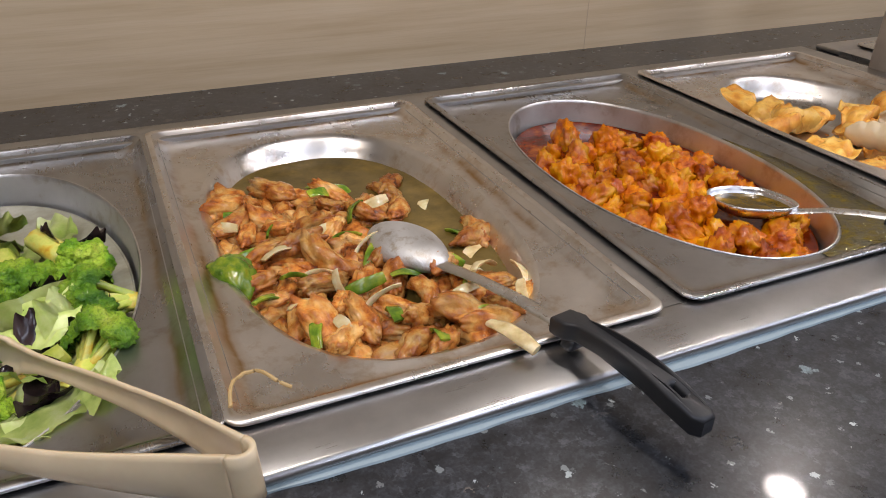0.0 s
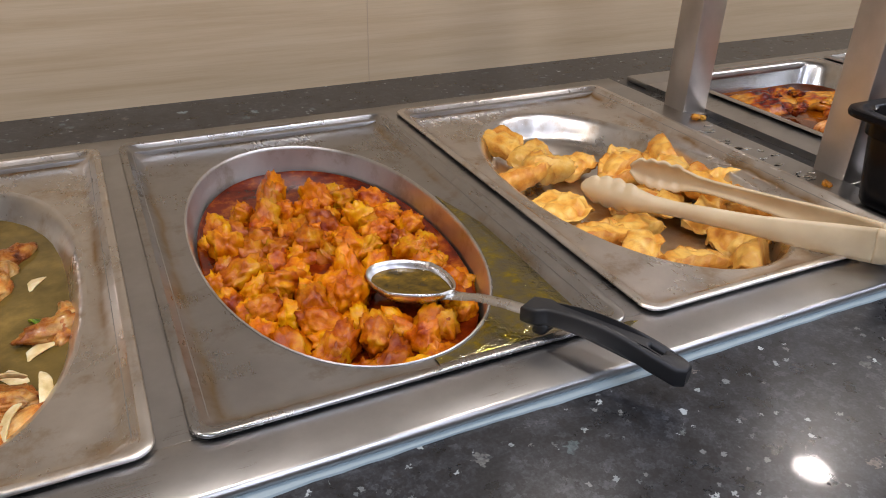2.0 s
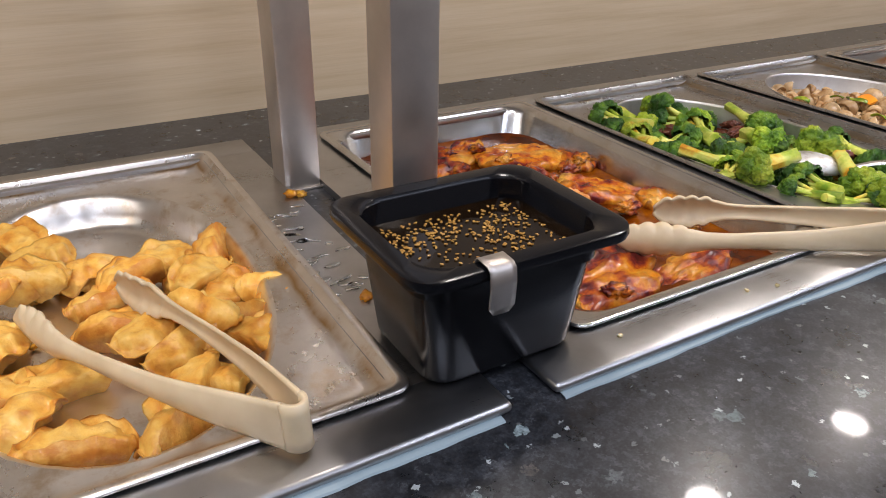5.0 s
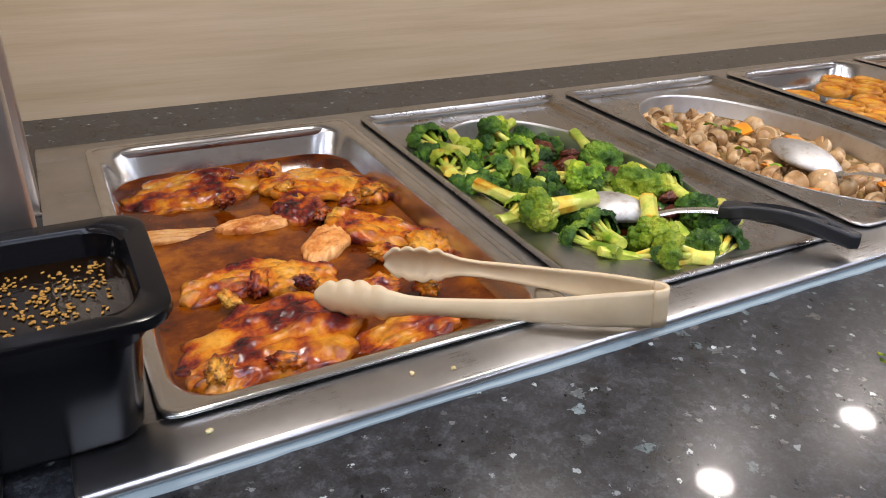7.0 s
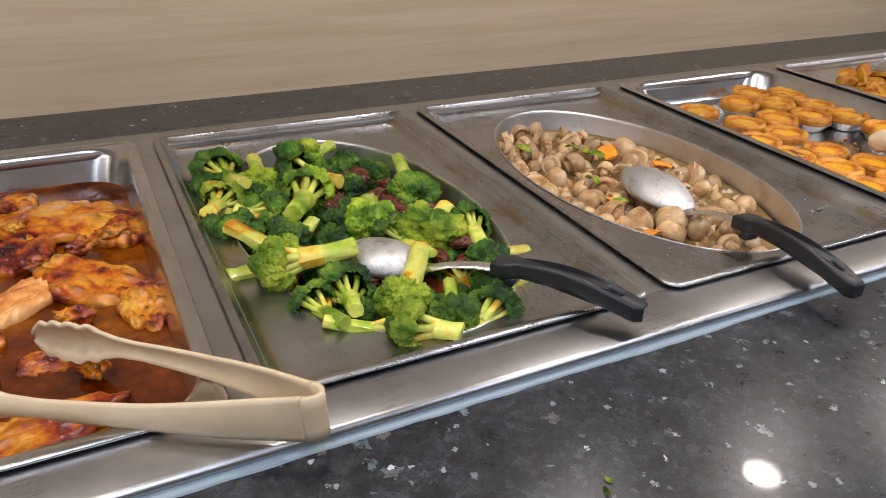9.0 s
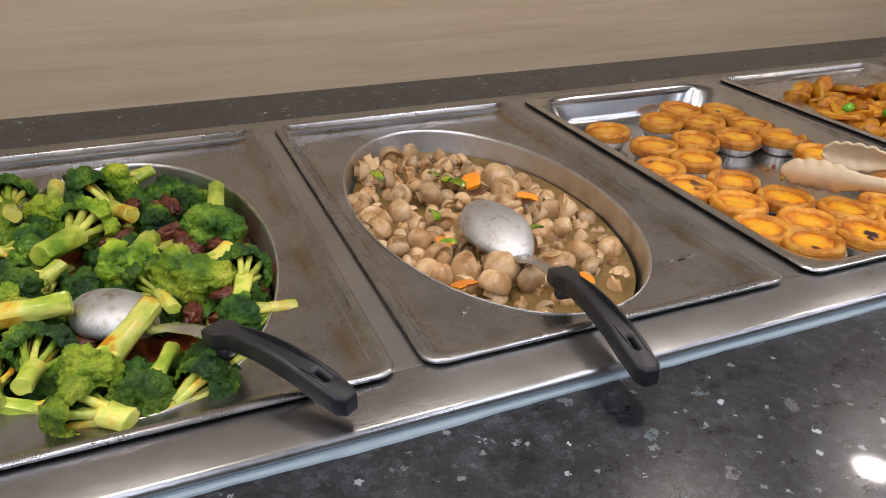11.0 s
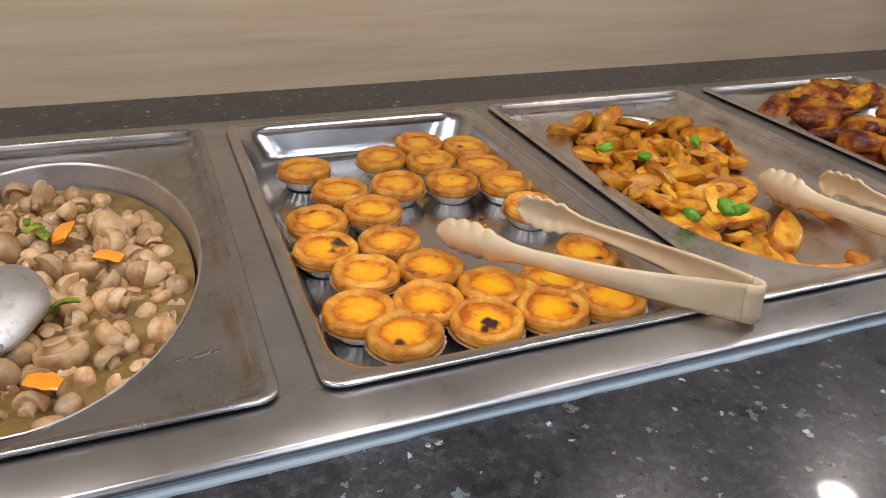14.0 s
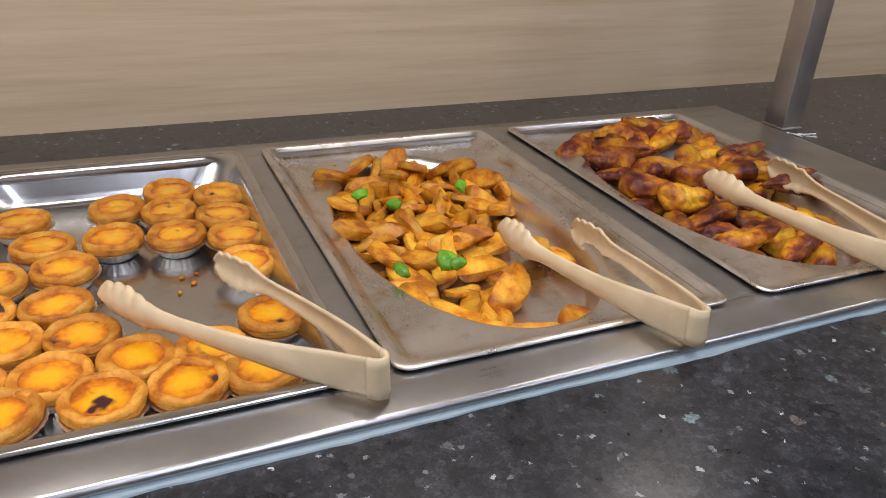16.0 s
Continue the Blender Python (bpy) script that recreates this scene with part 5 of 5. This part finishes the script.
for n0, (x, y, a) in enumerate(PLANTAIN_AT):
    ob = new("fried_plantain", PLANTS[(n0 * 4) % len(PLANTS)])
    up = 0.036 if y > 0.2 else 0.020
    ob.matrix_basis = pose(x, y, FLOOR[9] + up + r.uniform(-0.006, 0.006), r.uniform(-60, 60), r.uniform(-16, 16), a + r.choice((0, 180)))
    tagged(ob, "dark caramelised fried plantain piece", "plantain", "fried plantains in the pan")


# ---- sauce tub ----
tub = new("sauce_tub")
tub.location = (1.359, 0.034, PLATE + 0.0005)
bm = bmesh.new()
T = lambda hx_, hy_, z, r_: rounded(0, 0, hx_ + 0.002, hy_, r_, z, 8, 3)
HT = 0.101
loft(bm, [T(0.055, 0.043, 0.0, 0.016), T(0.059, 0.047, 0.002, 0.019), T(0.061, 0.049, 0.006, 0.020), T(0.0685, 0.056, 0.074, 0.022), T(0.0715, 0.059, 0.076, 0.023), T(0.0725, 0.060, HT - 0.007, 0.023), T(0.082, 0.069, HT - 0.0065, 0.020), T(0.0855, 0.0725, HT - 0.008, 0.022), T(0.0865, 0.0735, HT - 0.005, 0.023), T(0.0855, 0.0725, HT - 0.001, 0.022), T(0.083, 0.070, HT, 0.021), T(0.0715, 0.059, HT - 0.001, 0.024), T(0.069, 0.0565, HT - 0.004, 0.024), T(0.068, 0.0555, HT - 0.024, 0.022), T(0.0655, 0.053, HT - 0.027, 0.021), T(0.058, 0.046, 0.008, 0.018), T(0.05, 0.038, 0.005, 0.014)], close_top=True, close_bottom=True)
tub_body = finish("tub_body", bm, M_BLACK, tub, "glossy black plastic tub", angle=40)
bm = bmesh.new()
prof = [(0.0, -0.058, HT - 0.018), (0.0, -0.060, HT + 0.0005), (0.0, -0.062, HT + 0.0022), (0.0, -0.073, HT + 0.0014), (0.0, -0.0760, HT - 0.001), (0.0, -0.0772, HT - 0.010), (0.0, -0.0765, HT - 0.026), (0.0, -0.0755, HT - 0.031)]
rows = []
for i, (_, y, z) in enumerate(prof):
    w = 0.0095 if i < 7 else 0.006
    rows.append([(-w, y, z), (-w * 0.5, y - 0.0003, z), (w * 0.5, y - 0.0003, z), (w, y, z)])
loft(bm, rows, wrap=False)
clip = solid(finish("label_clip", bm, M_POST, tub_body, "bent steel clip on the rim", angle=50), 0.0012, 1.0)
clip.location.x = -0.030
tagged(tub, "square black plastic tub of soy sauce", "sauce tub")
bm = bmesh.new()
loft(bm, [T(0.0640, 0.0515, -0.008, 0.021), T(0.0680, 0.0555, 0.0008, 0.021), T(0.066, 0.0535, 0.0, 0.02), T(0.03, 0.02, 0.0, 0.01)], close_top=True, close_bottom=True)
ob = finish("soy_sauce", bm, S_SOY)
ob.location = (1.359, 0.034, PLATE + HT - 0.021)
tagged(ob, "dark soy sauce filling the black tub", "sauce")
bm = bmesh.new()
r = random.Random(120)
made = 0
while made < 420:
    x, y = r.uniform(-0.058, 0.058), r.uniform(-0.046, 0.046)
    dens = 0.5 + 0.9 * noise.noise((x * 30 + 3, y * 30, 2.0)) + 0.25 * (x > 0)
    if r.random() > dens:
        continue
    bmesh.ops.create_icosphere(bm, subdivisions=1, radius=1.0, matrix=Matrix.LocRotScale((x, y, 0.0008), Euler((r.uniform(-0.3, 0.3), r.uniform(-0.3, 0.3), r.uniform(0, 6.28))), (0.0017, 0.0010, 0.0007)))
    made += 1
ob = finish("sesame_seeds", bm, M_SEED)
ob.location = (1.359, 0.034, PLATE + HT - 0.021)
tagged(ob, "toasted sesame seeds floating on the soy sauce", "seeds", kind="stuff")


# ---- tongs ----
def tongs(hinge, tip_a, tip_b, label, rest=None):
    """Plastic tongs: two arms with scalloped spoon ends that spring from a bent hinge."""
    e = new("serving_tongs")
    hinge, tip_a, tip_b = Vector(hinge), Vector(tip_a), Vector(tip_b)
    e.location = hinge
    a, b = tip_a - hinge, tip_b - hinge
    mid = (a.normalized() + b.normalized()).normalized()
    side = mid.cross(Vector((0, 0, 1))).normalized()
    if a.dot(side) < b.dot(side):
        a, b = b, a
    up = side.cross(mid).normalized()
    open_ = 0.0075
    for tip, sgn in ((a, 1), (b, -1)):
        bm = bmesh.new()
        rings = []
        N = 110
        root = side * sgn * open_
        for i in range(N + 1):
            f = i / N
            c = root.lerp(tip, f)
            c += side * sgn * 0.010 * math.sin(math.pi * f) * (1 - f) * 1.2
            d = (tip - root).normalized()
            out = (side * sgn - d * (side * sgn).dot(d)).normalized()
            v = d.cross(out)
            v = v if v.z > 0 else -v
            keys = [(0, 0.0165), (0.12, 0.0150), (0.35, 0.0100), (0.62, 0.0075), (0.70, 0.0085), (0.78, 0.0135), (0.86, 0.0160), (0.94, 0.0140), (0.98, 0.0095), (1.0, 0.0035)]
            w = float(np.interp(f, [k[0] for k in keys], [k[1] for k in keys]))
            sc = 0.0034 * abs(math.sin((f - 0.76) / 0.22 * math.pi * 4)) - 0.0012 if 0.76 < f < 0.98 else 0.0
            cup = float(np.interp(f, [0, 0.1, 0.6, 0.72, 0.86, 1.0], [0.0005, 0.0035, 0.0040, 0.005, 0.011, 0.003]))
            curl = float(np.interp(f, [0, 0.78, 1.0], [0, 0, -0.010]))
            ring = []
            for k in range(9):
                q = -1 + k / 4
                ring.append(c + v * q * (w + sc) + out * (cup * (1 - q * q) - cup * 0.5 + curl))
            rings.append(ring)
        loft(bm, rings, wrap=False)
        solid(finish("arm", bm, M_TONG, e, angle=60), 0.0030, 0.0)
    bm = bmesh.new()
    rings = []
    for i in range(17):
        t = math.pi * i / 16
        c = side * math.cos(t) * open_ - mid * math.sin(t) * 0.010
        rings.append([c + up * q * 0.0165 for q in (-1, -0.5, 0, 0.5, 1)])
    loft(bm, rings, wrap=False)
    solid(finish("hinge", bm, M_TONG, e, angle=60), 0.0036, 0.0)
    return tagged(e, label, "tongs", "beige serving tongs")


tongs((0.260, -0.063, 0.926), (0.111, 0.164, 0.903), (0.038, 0.095, 0.905), "beige plastic tongs resting on the salad pan")
tongs((1.199, -0.018, 0.921), (1.052, 0.227, 0.896), (1.147, 0.248, 0.900), "beige plastic tongs laid across the dumplings")
tongs((1.797, -0.050, 0.922), (1.566, 0.099, 0.898), (1.654, 0.140, 0.902), "beige plastic tongs resting in the roast chicken")
tongs((2.820, -0.023, 0.921), (2.634, 0.179, 0.905), (2.752, 0.222, 0.902), "beige plastic tongs laid over the egg tarts")
tongs((3.089, -0.047, 0.921), (3.025, 0.194, 0.908), (3.136, 0.192, 0.896), "beige plastic tongs leaning in the potato pan")
tongs((3.383, -0.045, 0.921), (3.341, 0.238, 0.915), (3.486, 0.252, 0.914), "beige plastic tongs laid over the plantains")


# ---- serving spoons ----
def spoon(tip, neck, grip0, grip1, label, over=True, wide=0.036, oil=None):
    """A serving spoon: steel bowl and shaft, black grip with a hanging slot. over: the bowl lies upside down."""
    e = new("serving_spoon")
    tip, neck, grip0, grip1 = Vector(tip), Vector(neck), Vector(grip0), Vector(grip1)
    e.location = neck
    o = neck
    d = (neck - tip)
    L = d.length
    d = d.normalized()
    s = d.cross(Vector((0, 0, 1))).normalized()
    u = s.cross(d).normalized()
    bm = bmesh.new()
    sgn = 1 if over else -1
    rings = []
    for k in range(0, 9):
        q = math.sin(k / 8 * math.pi / 2)
        depth = 0.019 * math.sqrt(max(0, 1 - q * q)) if k < 8 else 0.0
        ring = []
        for i in range(40):
            a = 2 * math.pi * i / 40
            x = math.cos(a) * q
            y = math.sin(a) * q
            point = 1 - 0.30 * x if x > 0 else 1 + 0.10 * x
            p = tip + d * (L * 0.5 + x * L * 0.5) + s * y * wide * point + u * sgn * (depth - 0.006)
            ring.append(p - o)
        rings.append(ring)
    rings[0] = [p + (q - p) * 0.02 for p, q in zip([sum(rings[0], Vector()) / 40] * 40, rings[1])]
    loft(bm, rings, close_bottom=True)
    solid(finish("bowl", bm, M_SPOON if over else M_BRIGHT, e, "steel spoon bowl smeared with sauce", angle=60), 0.0014, 0.0)
    if oil:
        bm = bmesh.new()
        loft(bm, [[tip + d * (L * 0.5 + math.cos(a) * L * 0.5 * q) + s * math.sin(a) * q * wide * (1 - 0.3 * max(0, math.cos(a))) + u * (-0.0010 + dz) - o for a in [2 * math.pi * i / 40 for i in range(40)]] for q, dz in ((0.82, -0.004), (0.90, 0.0), (0.5, -0.0003), (0.1, -0.0003))], close_top=True, close_bottom=True)
        finish("oil_in_bowl", bm, S_OLIVE, e, "yellow brown oil held in the bowl")
    bm = bmesh.new()
    rings = []
    path = [neck - d * 0.006, neck + d * 0.004 + Vector((0, 0, 0.001)), neck.lerp(grip0, 0.35) + Vector((0, 0, 0.003)), neck.lerp(grip0, 0.7) + Vector((0, 0, 0.002)), grip0 + (grip1 - grip0).normalized() * 0.006]
    for i, p in enumerate(path):
        w = (0.0085, 0.0070, 0.0058, 0.0062, 0.0068)[i]
        dirn = (path[min(i + 1, 4)] - path[max(i - 1, 0)]).normalized()
        ss = dirn.cross(Vector((0, 0, 1))).normalized()
        uu = ss.cross(dirn)
        rings.append([p - o + ss * x * w + uu * z * 0.0012 for x, z in ((-1, -1), (-0.9, 0.6), (-0.4, 1.6), (0.4, 1.6), (0.9, 0.6), (1, -1), (0.4, -0.4), (-0.4, -0.4))])
    loft(bm, rings, close_top=True, close_bottom=True)
    finish("shaft", bm, M_BRIGHT, e, angle=60)
    # grip: outline with a slot, thickened, then bent
    g = grip1 - grip0
    GL = g.length
    gd = g.normalized()
    gs = gd.cross(Vector((0, 0, 1))).normalized()
    gu = gs.cross(gd)
    cu = bpy.data.curves.new("grip", "CURVE")
    cu.dimensions, cu.fill_mode = "2D", "BOTH"
    cu.extrude, cu.bevel_depth, cu.bevel_resolution = 0.0045, 0.0032, 3

    def loop(points):
        sp = cu.splines.new("POLY")
        sp.points.add(len(points) - 1)
        for pt, (x, y) in zip(sp.points, points):
            pt.co = (x, y, 0, 1)
        sp.use_cyclic_u = True
    half = lambda f: float(np.interp(f, [0, 0.05, 0.10, 0.16, 0.3, 0.6, 0.85, 1.0], [0.0095, 0.0105, 0.0105, 0.0070, 0.0078, 0.0088, 0.0098, 0.0085])) - 0.003
    fs = [i / 30 for i in range(31)]
    loop([(f * GL, -half(f)) for f in fs] + [(GL + 0.004, -0.003), (GL + 0.004, 0.003)] + [(f * GL, half(f)) for f in reversed(fs)])
    hs = [0.80 + 0.11 * i / 10 for i in range(11)]
    loop([(f * GL, 0.0048) for f in hs] + [(0.93 * GL, 0.0)] + [(f * GL, -0.0048) for f in reversed(hs)] + [(0.78 * GL, 0.0)])
    tmp = new("grip_tmp", cu)
    dg = bpy.context.evaluated_depsgraph_get()
    me = bpy.data.meshes.new_from_object(tmp.evaluated_get(dg))
    bpy.data.objects.remove(tmp)
    bm = bmesh.new()
    bm.from_mesh(me)
    bpy.data.meshes.remove(me)
    bmesh.ops.remove_doubles(bm, verts=bm.verts, dist=0.00002)
    for v in bm.verts:
        f = v.co.x / GL
        p = grip0 + gd * v.co.x + gs * v.co.y + gu * (v.co.z + 0.009 * math.sin(math.pi * min(max(f, 0), 1)))
        v.co = p - o
    finish("grip", bm, M_GRIP, e, "black plastic grip with a hanging slot", angle=50)
    bm = box_bm(-0.006, 0.006, -0.0085, 0.0085, -0.0155, -0.004, 0.003, 2)
    for v in bm.verts:
        p = grip0 + gd * (0.015 + v.co.x + 0.3 * (v.co.z + 0.004)) + gs * v.co.y + gu * (v.co.z + 0.002)
        v.co = p - o
    finish("finger_stop", bm, M_GRIP, e, angle=50)
    return tagged(e, label, "serving spoon", "black-handled serving spoons")


spoon((0.440, 0.236, 0.888), (0.468, 0.133, 0.892), (0.494, -0.004, 0.916), (0.514, -0.120, 0.916), "steel serving spoon upturned on the stir-fry", wide=0.030)
spoon((0.794, 0.176, 0.881), (0.837, 0.098, 0.890), (0.864, 0.022, 0.915), (0.915, -0.084, 0.916), "steel serving spoon with oil in the orange chicken", over=False, wide=0.031, oil=True)
spoon((1.906, 0.190, 0.895), (1.957, 0.120, 0.897), (1.999, 0.067, 0.917), (2.062, -0.036, 0.918), "steel serving spoon upturned on the broccoli", wide=0.029)
spoon((2.279, 0.236, 0.902), (2.276, 0.124, 0.892), (2.270, 0.055, 0.914), (2.258, -0.078, 0.915), "steel serving spoon upturned on the mushrooms", wide=0.034)

# rubber band on the pan rim
M_BAND = mat("tan rubber", (0.46, 0.31, 0.13), 0.5)
BAND = [(0.266, 0.008), (0.268, 0.020), (0.272, 0.032), (0.280, 0.040), (0.287, 0.038), (0.291, 0.031), (0.297, 0.021), (0.305, 0.014)]
bm = bmesh.new()
path = []
for i in range(31):
    f = i / 30 * (len(BAND) - 1)
    k = min(int(f), len(BAND) - 2)
    p = Vector((*BAND[k], 0)).lerp(Vector((*BAND[k + 1], 0)), f - k)
    path.append((p.x, p.y, TOP + 0.0035 + 0.0020 * math.sin(i * 0.35)))
tube(bm, path, [0.0013] * 31, 8)
tagged(finish("rubber_band", bm, M_BAND), "tan rubber band lying on a pan corner", "rubber band")

# ---- spills and crumbs ----
M_OIL_FILM = mat("yellow oil film on steel", (0.30, 0.27, 0.12), 0.14, metal=1.0)
n = Nodes(M_OIL_FILM)
v = n.coords()
n.colour(n.ramp(n.noise(v, 60.0, 5, 0.7), [(0.38, (0.30, 0.28, 0.21)), (0.50, (0.36, 0.32, 0.16)), (0.58, (0.42, 0.35, 0.08)), (0.68, (0.66, 0.52, 0.02))]))
n.bump(n.noise(v, 260.0, 4), 0.8, 0.0014)
M_WATER = mat("clear water", (0.95, 0.97, 0.98), 0.03, trans=1.0, ior=1.33)


def puddle(name, bm, cx, cy, z, rx, ry, seed, h=0.0010, turn=0.0):
    seg = 22
    rings = []
    for k, dz in ((1.0, 0.0), (0.93, 0.7), (0.75, 1.0), (0.3, 1.05)):
        ring = []
        for i in range(seg):
            a = 2 * math.pi * i / seg
            w = 1 + 0.35 * fbm((math.cos(a), math.sin(a), 0), 1.3, seed)
            x, y = rx * k * w * math.cos(a), ry * k * w * math.sin(a)
            ring.append((cx + x * math.cos(turn) - y * math.sin(turn), cy + x * math.sin(turn) + y * math.cos(turn), z + h * dz))
        rings.append(ring)
    loft(bm, rings, close_top=True, close_bottom=True)


# oil spilt over the ledge of the orange chicken pan
bm = bmesh.new()
px, _, phx, phy, ppow, _, _ = PANS[2]
rows = []
zl = TOP - LEDGE
for i in range(31):
    a = radians(-86 + 92 * i / 30)
    c, s_ = math.cos(a), math.sin(a)
    k = (abs(c) ** ppow + abs(s_) ** ppow) ** (-1 / ppow)
    inner = Vector((px + phx * k * c * 1.012, WELL_Y + phy * k * s_ * 1.008, 0))
    outer = Vector((min(px + PAN_HX - 0.0180, inner.x + 0.2), 0, 0))
    tx = (px + PAN_HX - 0.0185 - inner.x) / max(c, 0.05)
    ty = (inner.y - (PAN_Y0 + 0.0185)) / max(-s_, 0.02)
    reach = max(0.001, min(tx, ty)) * (0.96 + 0.04 * noise.noise((i * 0.6, 1, 1))) * (1 if i < 24 else max(0.1, 1 - (i - 24) / 6))
    outer = inner + Vector((c, s_, 0)) * reach
    rows.append([inner.lerp(outer, f) + Vector((0, 0, zl + dz)) for f, dz in ((0, 0.0002), (0.06, 0.0009), (0.5, 0.0012), (0.94, 0.0009), (1, 0.0002))])
loft(bm, rows, wrap=False)
ob = finish("oil_spill", bm, M_OIL_FILM)
tagged(ob, "yellow cooking oil spilt on the pan ledge", "oil")
bm = bmesh.new()
puddle("oil", bm, 0.925, -0.0085, PLATE + 0.0002, 0.020, 0.0035, 4, 0.0012, 0.1)
tagged(finish("oil_drip", bm, M_OIL_FILM), "yellow oil drip under the pan corner", "oil")
bm = bmesh.new()
r = random.Random(130)
for i in range(34):
    x = r.uniform(1.287, 1.330)
    y = r.uniform(0.13, 0.34)
    puddle("water", bm, x, y, PLATE - 0.0005, r.uniform(0.003, 0.010), r.uniform(0.0015, 0.0035), i, 0.0011, r.uniform(-0.6, 0.6))
tagged(finish("water_drops", bm, M_WATER), "spilt water drops on the steel beside the posts", "water", kind="stuff")
bm = bmesh.new()
for i in range(12):
    puddle("water", bm, r.uniform(1.40, 1.75), r.uniform(-0.17, -0.065), STONE, r.uniform(0.0007, 0.0016), r.uniform(0.0007, 0.0014), 50 + i, 0.0004)
tagged(finish("water_drops", bm, M_WATER), "small water drops on the granite", "water", kind="stuff")
PALE_CRUMB = [blob("rice_crumb", F_ONION, (0.0030, 0.0022, 0.0016), 300 + s, 0.4) for s in range(2)]
lay("rice_crumb", PALE_CRUMB, [(1.598, -0.025), (1.628, -0.032), (1.456, -0.024)], PLATE + 0.0012, r, "pale food crumb on the steel edge", "crumb", "pale crumbs on the deck", 15, size=(0.7, 1.0), dz=0.0)
HERB = [leaf("herb_sprig", F_PEPPER, (0.008, 0.004, 0.004), 310)]
lay("herb_sprig", HERB, [(1.952, -0.150), (1.945, -0.157)], STONE + 0.0018, r, "small green herb scrap on the granite", "herb", "herb scraps on the granite", 10, size=(0.35, 0.55), dz=0.0)

# torn white thread by the end post
bm = bmesh.new()
for k, (x, y, ln, a0) in enumerate([(3.678, 0.408, 0.045, -0.7), (3.690, 0.398, 0.035, -0.2), (3.684, 0.414, 0.026, -1.3)]):
    path = [(x + ln * f * math.cos(a0) + 0.003 * noise.noise((f * 4, k, 0)), y + ln * f * math.sin(a0) + 0.004 * noise.noise((f * 4, k, 5)), STONE + 0.0016 + 0.0030 * abs(noise.noise((f * 5, k, 9)))) for f in [i / 12 for i in range(13)]]
    tube(bm, path, [0.0011] * 13, 6)
tagged(finish("torn_thread", bm, M_TRIM), "torn white thread lying by the end post", "thread")
# water on the ledge of the mushroom pan
bm = bmesh.new()
for k, (x, y, rx, ry) in enumerate([(2.415, 0.074, 0.0075, 0.0030), (2.401, 0.074, 0.0030, 0.0022), (2.427, 0.076, 0.0035, 0.0020), (2.188, 0.061, 0.0030, 0.0018), (2.196, 0.068, 0.0018, 0.0014), (2.420, 0.100, 0.0016, 0.0014)]):
    puddle("water", bm, x, y, TOP - LEDGE + 0.0001, rx, ry, 70 + k, 0.0009, 0.3)
tagged(finish("water_drops", bm, M_WATER), "clear water drops on the pan ledge", "water", kind="stuff")
